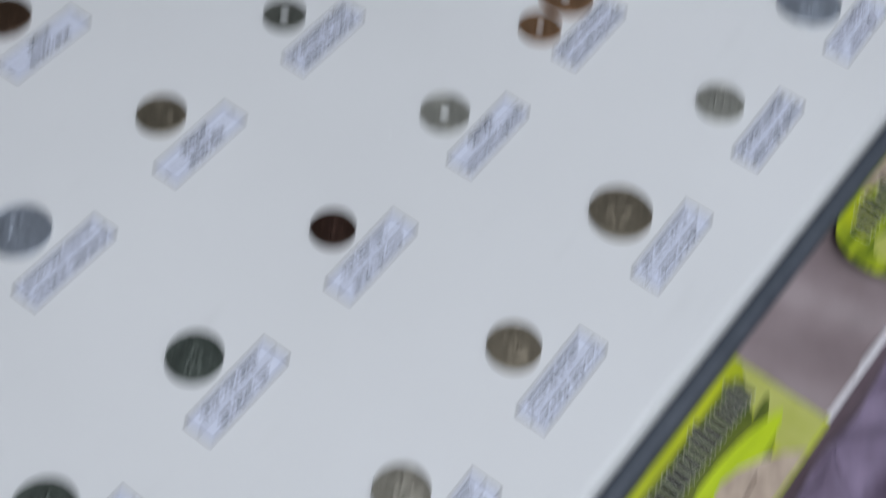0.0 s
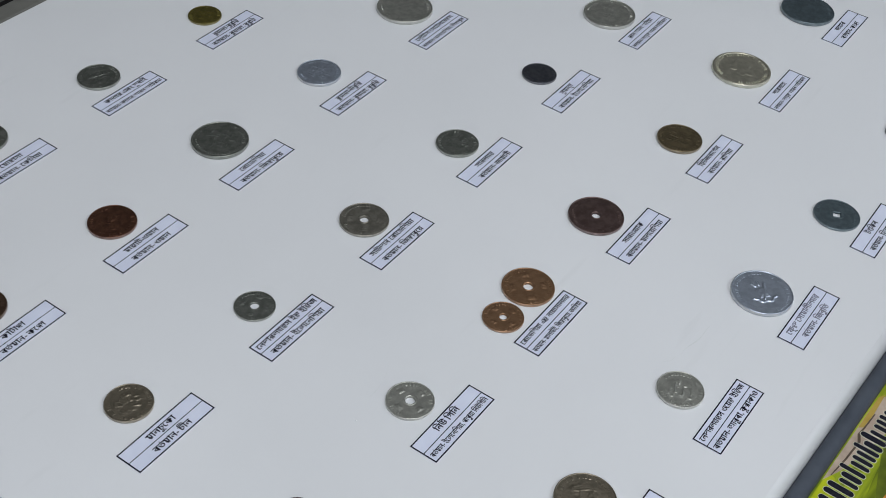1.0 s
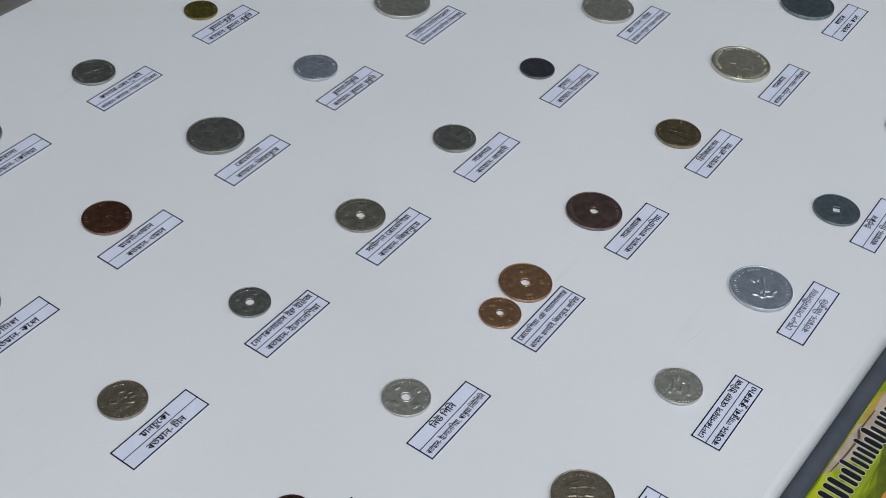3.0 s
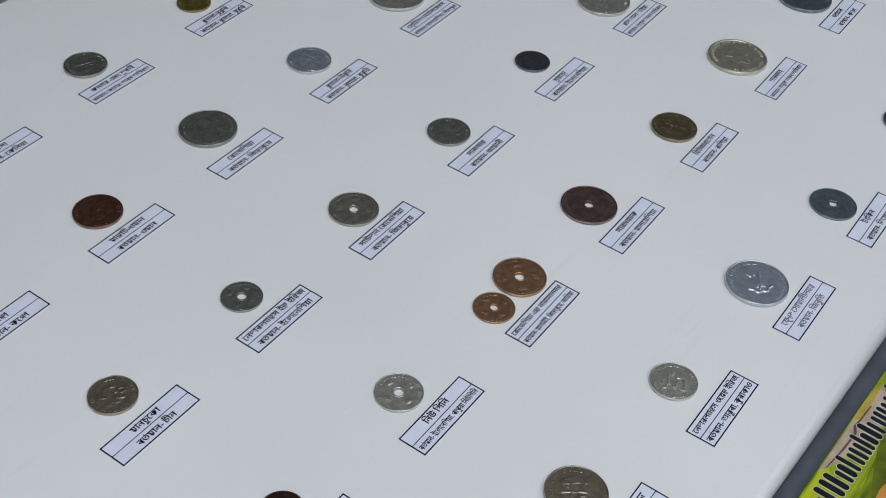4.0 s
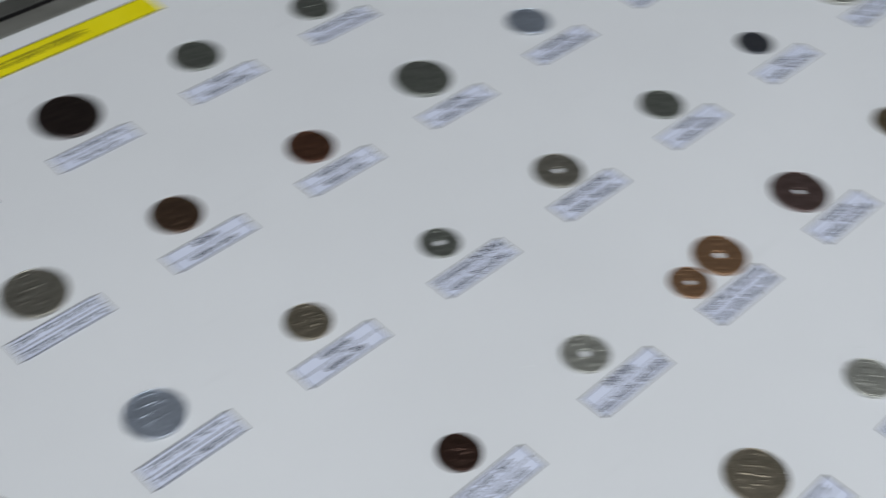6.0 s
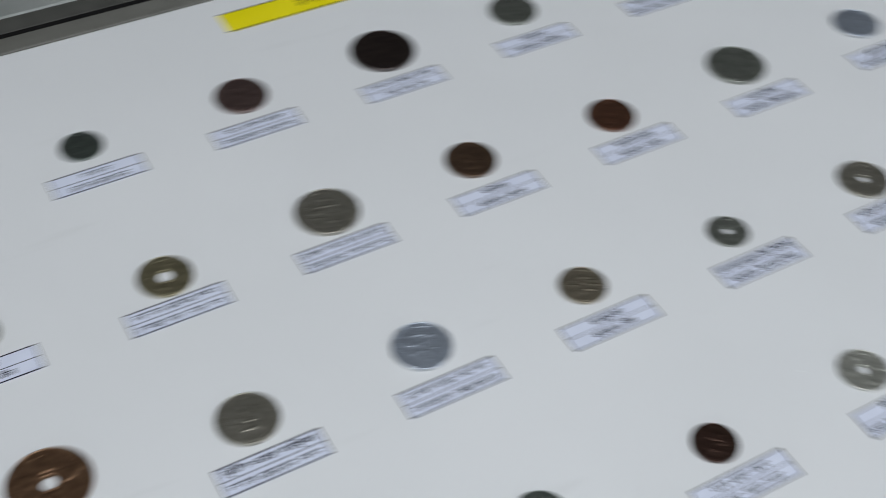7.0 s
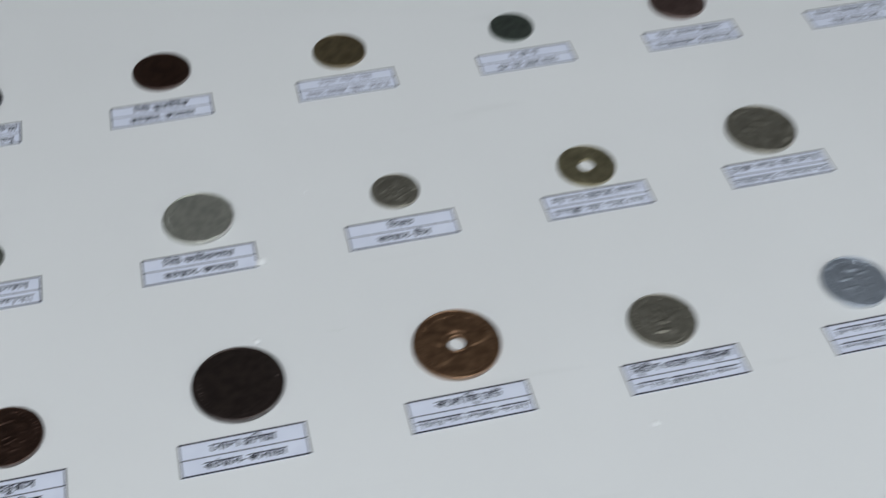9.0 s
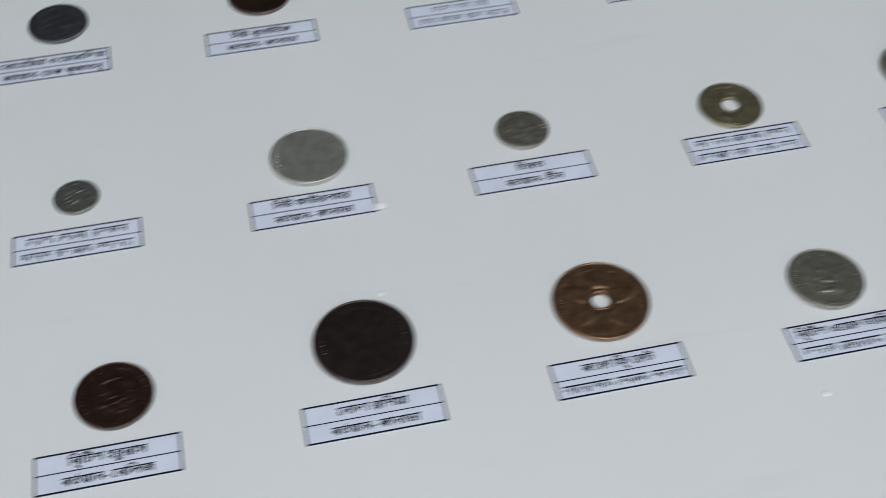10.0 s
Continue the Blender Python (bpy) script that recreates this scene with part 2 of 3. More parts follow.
def set_text(text):
    """Sets a line of Bengali: joined consonants stacked, vowel signs at their places. Returns places and faces."""
    text = text.replace("\u09af" + NUKTA, "\u09df").replace("\u09a1" + NUKTA, "\u09dc").replace("\u09a2" + NUKTA, "\u09dd")
    places, faces, n, pen = [], [], 0, 0.0

    def put(ch, x, sx=1.0, sy=1.0, dy=0.0, bold=0.03):
        nonlocal n
        co, fs, lo, hi = glyph(ch)
        if len(co):
            # printed a little bold: the same shape twice, slightly apart
            for k, d in enumerate((-bold, bold)):
                q = co * (sx, sy) + (x + d, dy + d * 0.6)
                places.append(np.c_[q, np.full(len(q), k * 0.002)])
                faces.extend(tuple(v + n for v in f) for f in fs)
                n += len(q)
        return lo * sx, min(hi, 0.27) * sx if ch == "\u09bf" else hi * sx

    i = 0
    while i < len(text):
        ch = text[i]
        i += 1
        if ch == " ":
            pen += 0.24
            continue
        stack = [ch]
        while i + 1 < len(text) and text[i] == HASANTA:
            stack.append(text[i + 1])
            i += 2
        signs = ""
        while i < len(text) and 0x0981 <= ord(text[i]) <= 0x0983 or i < len(text) and 0x09BE <= ord(text[i]) <= 0x09CC:
            signs += text[i]
            i += 1
        after = ""
        for v in signs:
            if v in BEFORE:
                pre, post = BEFORE[v]
                pen += put(pre, pen)[1]
                after += post
        reph = len(stack) > 1 and stack[0] == "\u09b0"
        if reph:
            stack = stack[1:]
        start = pen
        if len(stack) == 1:
            pen += put(stack[0], pen)[1]
        elif stack[-1] == "\u09af":
            pen += put(stack[0], pen)[1]
            pen += put("\u09af", pen, 0.5)[1]
        elif stack[-1] == "\u09b0":
            w = put(stack[0], pen)[1]
            put(HASANTA, pen + w * 0.75, 1.3, 1.2)
            pen += w
        else:
            w = put(stack[0], pen, 1.0, 0.62, 0.235)[1]
            lo, hi = put(stack[1], pen + 0.1 * w, 0.62, 0.55, -0.06)
            pen += max(w, hi + 0.1 * w)
            if len(stack) > 2:
                put(HASANTA, pen - 0.1, 1.3, 1.2)
        if reph:
            put("/", start + (pen - start) * 0.45, 0.7, 0.3, 0.6)
        for v in signs:
            if v in UNDER:
                lo, hi = glyph(v)[2:]
                put(v, (start + pen) / 2 - (lo + hi) / 2)
            elif v not in BEFORE:
                after += v
        for v in after:
            pen += max(0.05, put(v, pen)[1])
        pen -= 0.012
    return np.concatenate(places), faces


def writing(name, text, width_max, height, x, y, z, mat, parent):
    """A flat line of print, centred on (x, y)."""
    co, faces = set_text(text)
    lo, hi = co.min(0), co.max(0)
    s = min(height, width_max / max(hi[0] - lo[0], 1e-6))
    sy = max(s, height * 0.84)
    out = np.c_[(co[:, 0] - (lo[0] + hi[0]) / 2) * s + x, (co[:, 1] - 0.30) * sy + y, co[:, 2] * s + z]
    me = bpy.data.meshes.new(name)
    me.from_pydata(out.tolist(), [], faces)
    me.materials.append(mat)
    ob = new(name, me)
    ob.parent = parent
    return ob


def bars(name, total, height, x, y, z, mat, parent, seed):
    """Words too small to read: a row of plain bars, one for each word."""
    rnd = random.Random(seed)
    bm = bmesh.new()
    k = rnd.choice((2, 3, 3, 4))
    ws = [rnd.uniform(0.6, 1.3) for _ in range(k)]
    gap = 0.0016
    f = (total - gap * (k - 1)) / sum(ws)
    cx = x - total / 2
    for w in ws:
        box(bm, cx, cx + w * f, y + height * 0.2, y + height * 0.33, z - 0.00002, z + 0.00002)
        u = cx + 0.0002
        while u < cx + w * f - 0.0004:
            k2 = rnd.uniform(0.0004, 0.0009)
            box(bm, u, min(u + k2, cx + w * f), y - height * rnd.uniform(0.05, 0.42), y + height * rnd.uniform(0.0, 0.18), z - 0.00002, z + 0.00002)
            u += k2 + rnd.uniform(0.0002, 0.0011)
        cx += w * f + gap
    return part(name, bm, mat, parent)


# ---- the hall ----
HALL = dict(x0=-2.6, x1=3.4, y0=-2.6, y1=3.4, z0=-0.92, z1=2.1)
h = HALL
tagged(part("floor", boxed(h["x0"], h["x1"], h["y0"], h["y1"], h["z0"] - 0.1, h["z0"]), FLOOR), "grey tiled hall floor", "floor", kind="structure")
tagged(part("ceiling", boxed(h["x0"], h["x1"], h["y0"], h["y1"], h["z1"], h["z1"] + 0.1), CEIL), "plain pale hall ceiling", "ceiling", kind="structure")
tagged(part("wall_north", boxed(h["x0"], h["x1"], h["y1"], h["y1"] + 0.12, h["z0"], h["z1"]), WALL), "plain grey painted hall wall", "wall", kind="structure")
tagged(part("wall_south", boxed(h["x0"], h["x1"], h["y0"] - 0.12, h["y0"], h["z0"], h["z1"]), WALL), "plain grey painted hall wall", "wall", kind="structure")
tagged(part("wall_east", boxed(h["x1"], h["x1"] + 0.12, h["y0"], h["y1"], h["z0"], h["z1"]), WALL), "plain grey painted hall wall", "wall", kind="structure")
tagged(part("wall_west", boxed(h["x0"] - 0.12, h["x0"], h["y0"], h["y1"], h["z0"], h["z1"]), WALL), "plain grey painted hall wall", "wall", kind="structure")


def ceiling_lamp(x, y, sx, sy, tint):
    ob = empty("ceiling_lamp", pose(x, y, h["z1"] - 0.03))
    bm = bmesh.new()
    for a in (-1, 1):
        box(bm, -sx / 2 - 0.03, sx / 2 + 0.03, a * (sy / 2 + 0.015) - 0.015, a * (sy / 2 + 0.015) + 0.015, -0.02, 0.03, 0.004)
        box(bm, a * (sx / 2 + 0.015) - 0.015, a * (sx / 2 + 0.015) + 0.015, -sy / 2, sy / 2, -0.02, 0.03, 0.004)
    part("frame", bm, ALU_LIGHT, ob)
    part("diffuser", boxed(-sx / 2, sx / 2, -sy / 2, sy / 2, 0.0, 0.01), GLOW, ob)
    tagged(ob, "flat white ceiling lamp panel, switched on", "lamp", "ceiling lamps of the hall")
    ceiling_lamp_light(x, y, h["z1"] - 0.06, sx, sy, LAMP_W, tint)


for lx, ly, tint in ((0.22, -0.5, NEUTRAL), (-1.95, -1.0, NEUTRAL), (2.3, -2.0, COOL), (0.22, -2.1, COOL)):
    ceiling_lamp(lx, ly, 1.2, 0.3, tint)

# ---- the table, its cloth and the case ----
X0, X1 = -0.22, 1.02
YB, YT = -0.2715, 0.2955


def skew(x, y):
    """The frame stands slightly out of square to the rows of coins."""
    if y > 0.2:
        return y - 0.022 * (x - 0.2)
    return y - 0.035 * (x - 0.45) * min(1.0, max(0.0, -y / 0.25))


def skewed(ob):
    for v in ob.data.vertices:
        v.co.y = skew(v.co.x, v.co.y)
    return ob

TABLE_TOP = -0.0314 - h["z0"]
table = empty("table", pose(0.4, 0.02, h["z0"]))
# its front edge runs along the cloth's piping
part("tabletop", slab([(-0.85, -0.3008), (0.85, -0.3688), (0.85, 0.55), (-0.85, 0.55)], TABLE_TOP - 0.03, TABLE_TOP), WOOD, table)
for sx in (-0.78, 0.78):
    for sy in (-0.25, 0.48):
        part("leg", boxed(sx - 0.03, sx + 0.03, sy - 0.03, sy + 0.03, 0.0, TABLE_TOP - 0.03, 0.004), WOOD, table)
tagged(table, "dark wooden table under the coin display", "table")


def rippled(x0, x1, y0, y1, nx, ny, zf):
    bm = bmesh.new()
    g = [[bm.verts.new((x0 + (x1 - x0) * i / nx, y0 + (y1 - y0) * j / ny, zf(x0 + (x1 - x0) * i / nx, y0 + (y1 - y0) * j / ny))) for i in range(nx + 1)] for j in range(ny + 1)]
    for j in range(ny):
        for i in range(nx):
            bm.faces.new((g[j][i], g[j][i + 1], g[j + 1][i + 1], g[j + 1][i]))
    return bm


CLOTH_Z = -0.022


def cloth_z(x, y):
    d = noise.noise(Vector((x * 9 + y * 4, y * 45, 0.3)))
    fold = math.sin(x * 85 + y * 30 + 2.5 * noise.noise(Vector((x * 11, y * 8, 3.0))))
    return CLOTH_Z + 0.0002 + 0.0016 * d + 0.0018 * fold


cloth = empty("tablecloth", pose(0, 0, 0))
top_sheet = part("top_sheet", rippled(-0.45, 1.25, -0.3245, -0.262, 300, 24, cloth_z), CLOTH, cloth, "mauve satin top of the cloth", True)


for v in top_sheet.data.vertices:
    v.co.y -= 0.04 * (v.co.x - 0.43)


def skirt():
    bm = bmesh.new()
    nx, nz = 300, 60
    g = []
    for j in range(nz + 1):
        row = []
        for i in range(nx + 1):
            x = -0.45 + 1.7 * i / nx
            t = j / nz
            fold = math.sin(x * 75 + 3.0 * noise.noise(Vector((x * 7, 0, 1)))) * 0.018 * min(1.0, t * 4)
            y = -0.3285 - 0.04 * (x - 0.43) + 0.004 * math.sin(t * 70 + 3 * noise.noise(Vector((x * 5, t * 3, 4)))) * min(1.0, t * 8) - 0.085 * (1 - math.cos(min(max(0.0, t - 0.07) * 3.4, 1.0) * math.pi / 2)) - 0.03 * t + fold
            z = CLOTH_Z - 0.012 - 0.6 * t * t - 0.11 * t + 0.004 * noise.noise(Vector((x * 14, t * 6, 2)))
            row.append(bm.verts.new((x, y, z)))
        g.append(row)
    for j in range(nz):
        for i in range(nx):
            bm.faces.new((g[j][i], g[j][i + 1], g[j + 1][i + 1], g[j + 1][i]))
    return bm


part("skirt", skirt(), PURPLE, cloth, "violet satin skirt in folds", True)


def cord(y, z, r, x0, x1):
    bm = bmesh.new()
    rings = []
    for i in range(241):
        x = x0 + (x1 - x0) * i / 240
        dy = 0.0002 * math.sin(x * 90) - 0.04 * (x - 0.43)
        rings.append([bm.verts.new((x, y + dy + r * math.cos(a * math.pi / 4), z + r * math.sin(a * math.pi / 4))) for a in range(8)])
    for p, q in zip(rings, rings[1:]):
        for a in range(8):
            bm.faces.new((p[a], p[(a + 1) % 8], q[(a + 1) % 8], q[a]))
    return bm


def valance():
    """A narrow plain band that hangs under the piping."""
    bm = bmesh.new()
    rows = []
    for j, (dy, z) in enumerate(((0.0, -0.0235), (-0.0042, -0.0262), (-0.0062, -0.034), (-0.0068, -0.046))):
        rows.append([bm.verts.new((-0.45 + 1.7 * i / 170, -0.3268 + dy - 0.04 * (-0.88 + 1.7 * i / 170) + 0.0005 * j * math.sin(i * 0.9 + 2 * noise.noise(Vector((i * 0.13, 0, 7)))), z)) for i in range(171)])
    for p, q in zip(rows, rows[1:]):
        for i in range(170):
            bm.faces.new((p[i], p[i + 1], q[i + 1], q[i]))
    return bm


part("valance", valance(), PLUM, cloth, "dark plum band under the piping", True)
part("piping", cord(-0.3252, CLOTH_Z - 0.0005, 0.0017, -0.45, 1.25), PIPING, cloth, "white piping along the table edge", True)
tagged(cloth, "mauve and violet satin tablecloth with white piping", "tablecloth")

# the display case: board, edging at the front, aluminium profile at the back
case = empty("display_case", pose(0, 0, 0))


def board_profile():
    th = 0.016
    pts = [(YT + 0.004, -th), (YT + 0.004, 0.0)]
    # the laminate rounds over into the front edging
    for k in range(13):
        a = math.pi / 2 * k / 12
        pts.append((YB + 0.0062 - 0.0050 * math.sin(a), -0.0085 * (1 - math.cos(a))))
    pts.append((YB + 0.0012, -th))
    return pts


board = part("board", extrude_profile(board_profile(), X0, X1), BOARD, case, "white laminated board, slightly smudged")
skewed(board)
for p in board.data.polygons:
    p.use_smooth = abs(p.normal.x) < 0.5 and abs(p.normal.z) < 0.999 and abs(p.normal.y) < 0.999
lip = [(YB + 0.0012, -0.02)] + [(YB - 0.0032 + 0.0044 * math.cos(math.pi * k / 10), -0.0130 + 0.0042 * math.sin(math.pi * k / 10)) for k in range(11)] + [(YB - 0.0076, -0.02)]
skewed(part("front_edging", extrude_profile(lip, X0 - 0.012, X1 + 0.012), SLATE, case, "slate grey front edging", True))
skewed(part("back_lip", extrude_profile([(YT, 0.0003), (YT, 0.0009), (YT + 0.001, 0.0013), (YT + 0.0142, 0.0013), (YT + 0.0148, 0.0008), (YT + 0.0148, -0.016), (YT + 0.0045, -0.016), (YT + 0.0045, 0.0003)], X0 - 0.012, X1 + 0.012), ALU, case, "grey aluminium lip"))
# the slot behind the lip is filled with black instead of left open
skewed(part("seal", extrude_profile([(YT + 0.0149, -0.016), (YT + 0.0149, 0.0002), (YT + 0.0200, 0.0002), (YT + 0.0200, -0.016)], X0 - 0.012, X1 + 0.012), BLACK, case, "black rubber seal"))
skewed(part("back_rail", extrude_profile([(YT + 0.0201, -0.016), (YT + 0.0201, 0.0003), (YT + 0.0206, 0.0005), (YT + 0.0338, 0.0008), (YT + 0.0338, -0.016)], X0 - 0.012, X1 + 0.012), RAIL, case, "dark grey rail"))
skewed(part("back_profile", extrude_profile([(YT + 0.0339, -0.016), (YT + 0.0339, 0.0008), (YT + 0.0352, 0.0016), (YT + 0.0515, 0.0022), (YT + 0.0525, 0.0015), (YT + 0.0525, -0.016)], X0 - 0.012, X1 + 0.012), ALU_LIGHT, case, "pale aluminium profile"))
skewed(part("back_panel", extrude_profile([(YT + 0.0527, -0.022), (YT + 0.0527, -0.001), (YT + 0.0555, -0.001), (YT + 0.0555, 0.002), (YT + 0.0570, 0.002), (YT + 0.0570, -0.002), (YT + 0.20, -0.002), (YT + 0.20, -0.022)], X0 - 0.012, X1 + 0.012), DARK_CASE, case, "dark back panel"))
for sx in (X0 - 0.0125, X1 + 0.0005):
    part("side_edging", boxed(sx, sx + 0.012, YB, YT + 0.03, -0.02, 0.002, 0.001), ALU, case)
part("underside", boxed(X0 - 0.012, X1 + 0.012, YB + 0.006, YT + 0.19, -0.0312, -0.0225), DARK_CASE, case)
tagged(case, "white display board in a grey aluminium frame", "display case")

def scratch(x, y, length, width, turn):
    """A faint grey hairline rubbed into the laminate."""
    n = 12
    pts = [(length * (i / n - 0.5), width * (0.5 - abs(i / n - 0.5)) + 0.0006 * math.sin(i * 0.7)) for i in range(n + 1)]
    pts += [(u, v - width * (1.0 - 2 * abs(u / length))) for u, v in reversed(pts[1:-1])]
    ob = part("scratch", slab(pts, 0.00002, 0.00006), SCUFF, case, "faint grey scratch")
    ob.matrix_basis = pose(x * MM, y * MM, 0, 0, 0, turn)


MM = 0.001
scratch(-37.6, 68.0, 0.0151, 0.0004, 45.0)
scratch(-53.8, 64.2, 0.0148, 0.0004, 44.5)
scratch(558.6, -196.4, 0.0297, 0.0009, -6.6)
scratch(430.5, -88.2, 0.0287, 0.0004, 9.4)
scratch(49.2, 25.3, 0.0106, 0.0012, -2.2)
scratch(537.1, -191.8, 0.0106, 0.0005, -25.8)

# ---- yellow heading strip ----
strip = empty("heading_strip", pose(0.2785, 0.2686, 0, 0, 0, -0.8))
SL = 0.172
part("paper", boxed(0, SL, -0.0095, 0.0095, 0.0001, 0.0004), YELLOW, strip)
part("border", boxed(0, SL, -0.0095, -0.0086, 0.0004, 0.00045), INK, strip)
part("border", boxed(0, SL, 0.0086, 0.0095, 0.0004, 0.00045), INK, strip)
bars("line_of_text", 0.074, 0.0085, SL / 2 - 0.001, 0.0, 0.00046, INK, strip, 5)
tagged(strip, "bright yellow paper heading strip with black borders", "paper strip")

# ---- coins and their labels ----
def hole_radius(kind, size, a):
    if kind == "square":
        c = max(abs(math.cos(a + 0.35)), abs(math.sin(a + 0.35)))
        return size * 0.8 / c
    return size


def coin_disc(r, th, hole, kind, seg=72):
    """Field and edge: a turned disc with softened corners, bored through where the coin has a hole."""
    bm = bmesh.new()
    prof = [(0.985, 0.0), (1.0, 0.12), (1.0, 0.80), (0.985, 0.9), (0.95, 0.9)]
    rings = []
    for i in range(seg):
        a = 2 * math.pi * i / seg
        ring = [(r * f, th * z) for f, z in prof]
        if hole:
            hr = hole_radius(kind, hole, a)
            ring += [(hr * 1.06, th * 0.9), (hr, th * 0.82), (hr, 0.0)]
        rings.append([bm.verts.new((d * math.cos(a), d * math.sin(a), z)) for d, z in ring])
    n = len(rings[0])
    for i in range(seg):
        p, q = rings[i], rings[(i + 1) % seg]
        for k in range(n - 1):
            bm.faces.new((p[k], q[k], q[k + 1], p[k + 1]))
        if hole:
            bm.faces.new((p[n - 1], q[n - 1], q[0], p[0]))
    if not hole:
        bm.faces.new([g[n - 1] for g in rings])
        bm.faces.new([g[0] for g in reversed(rings)])
    return bm


def ring_mesh(r0, r1, z0, z1, seg=72, kind="round", hole=False):
    bm = bmesh.new()
    rings = []
    for i in range(seg):
        a = 2 * math.pi * i / seg
        k = hole_radius(kind, 1.0, a) if hole else 1.0
        m = (r1 - r0) * 0.3
        rings.append([bm.verts.new((d * math.cos(a), d * math.sin(a), z)) for d, z in ((r0 * k, z0), (r0 * k + m, z1), (r0 * k + (r1 - r0) - m, z1), (r0 * k + (r1 - r0), z0))])
    for i in range(seg):
        p, q = rings[i], rings[(i + 1) % seg]
        for k in range(3):
            bm.faces.new((p[k], q[k], q[k + 1], p[k + 1]))
    return bm


def edge_band(r, t, seg=72):
    """The rubbed outer wall of a coin, a hair proud of the disc; its lifted tint imitates a gleam."""
    bm = bmesh.new()
    prof = [(0.992, 0.06), (1.003, 0.16), (1.004, 0.5), (1.003, 0.78), (0.990, 0.93)]
    rings = [[bm.verts.new((r * f * math.cos(2 * math.pi * i / seg), r * f * math.sin(2 * math.pi * i / seg), t * z)) for f, z in prof] for i in range(seg)]
    for i in range(seg):
        p, q = rings[i], rings[(i + 1) % seg]
        for k in range(4):
            bm.faces.new((p[k], q[k], q[k + 1], p[k + 1]))
    return bm


def ease(e0, e1, v):
    t = min(1.0, max(0.0, (v - e0) / (e1 - e0)))
    return t * t * (3 - 2 * t)


def struck_height(design, u, v, off):
    """Height of the struck design, 0 to 1, at (u, v) within the unit disc."""
    d, a = math.hypot(u, v), math.atan2(v, u)
    p = Vector((u, v, 0)) + off
    fine = noise.noise(p * 9.0)
    if design == "star":
        k = abs(((a * 5 / (2 * math.pi)) % 1.0) - 0.5) * 2
        return 0.75 * ease(0.0, 0.12, 0.40 + 0.58 * k ** 1.25 - d) + 0.10 * fine
    if design == "emblem":
        # a shield with a fan of five rays over it and a curved ribbon below
        shield = ease(0.0, 0.06, 0.30 - max(abs(u * 1.25 + 0.12 * v), abs(v + 0.05)))
        fan = ease(0.5, 0.8, math.cos((a - math.pi / 2) * 13)) * ease(0.34, 0.40, d) * ease(0.66, 0.60, d) * (abs(a - math.pi / 2) < 0.75)
        ribbon = ease(0.07, 0.02, abs(d - 0.58 - 0.04 * math.sin(a * 9))) * (math.sin(a) < -0.45)
        stem = ease(0.07, 0.02, abs(u - 0.35 * v - 0.1)) * (d < 0.5)
        return max(shield * (0.75 + 0.3 * fine), fan * 0.8, ribbon * 0.8, stem)
    if design == "ringed":
        # a plain field with four small ornaments round the hole
        lump = ease(0.35, 0.8, math.cos(a * 4 + off.x)) * ease(0.16, 0.05, abs(d - 0.66))
        return lump * (0.55 + 0.5 * fine) + 0.05 * noise.noise(p * 3)
    if design == "portrait":
        # a broad raised plate with a crisp uneven outline
        edge = 0.52 + 0.10 * math.sin(a * 2 + 0.7) + 0.07 * math.sin(a * 5 + 1.0) + 0.05 * math.sin(a * 9)
        return 0.8 * ease(0.0, 0.05, edge - d) + 0.06 * fine
    if design == "smooth":
        return 0.16 * ease(-0.1, 0.5, noise.noise(p * 2.4)) * (0.6 + 0.4 * fine)
    # coat of arms: an uneven plate with a few short strokes across it
    body = ease(0.86, 0.60, d + 0.28 * noise.noise(p * 1.7))
    stroke = ease(0.15, 0.45, noise.noise(Vector((p.x * 2.0, p.y * 6.5, 0.0)))) + ease(0.2, 0.5, noise.noise(Vector((p.x * 7.0, p.y * 2.6, 4.0))))
    return body * (0.30 + 0.55 * min(1.0, stroke) + 0.10 * fine)


def relief_mesh(r, z, rnd, r_in=0.0, design="arms", depth=0.0004):
    """The worn struck design: low rounded forms on a polar grid."""
    bm = bmesh.new()
    nr, na = 30, 108
    off = Vector((rnd.uniform(0, 50), rnd.uniform(0, 50), 0))
    rings = []
    for j in range(nr + 1):
        d = r_in + (r - r_in) * j / nr
        fade = min(1.0, (1 - j / nr) * 6) * (min(1.0, j / 3) if r_in else 1.0)
        row = []
        for i in range(na):
            a = 2 * math.pi * i / na
            x, y = d * math.cos(a), d * math.sin(a)
            hgt = max(0.0, struck_height(design, x / r, y / r, off))
            row.append(bm.verts.new((x, y, z + depth * hgt * fade - (0.00003 if fade == 0 else 0))))
        rings.append(row)
    for p, q in zip(rings, rings[1:]):
        for i in range(na):
            bm.faces.new((p[i], p[(i + 1) % na], q[(i + 1) % na], q[i]))
    if not r_in:
        bmesh.ops.remove_doubles(bm, verts=bm.verts, dist=1e-7)
    return bm


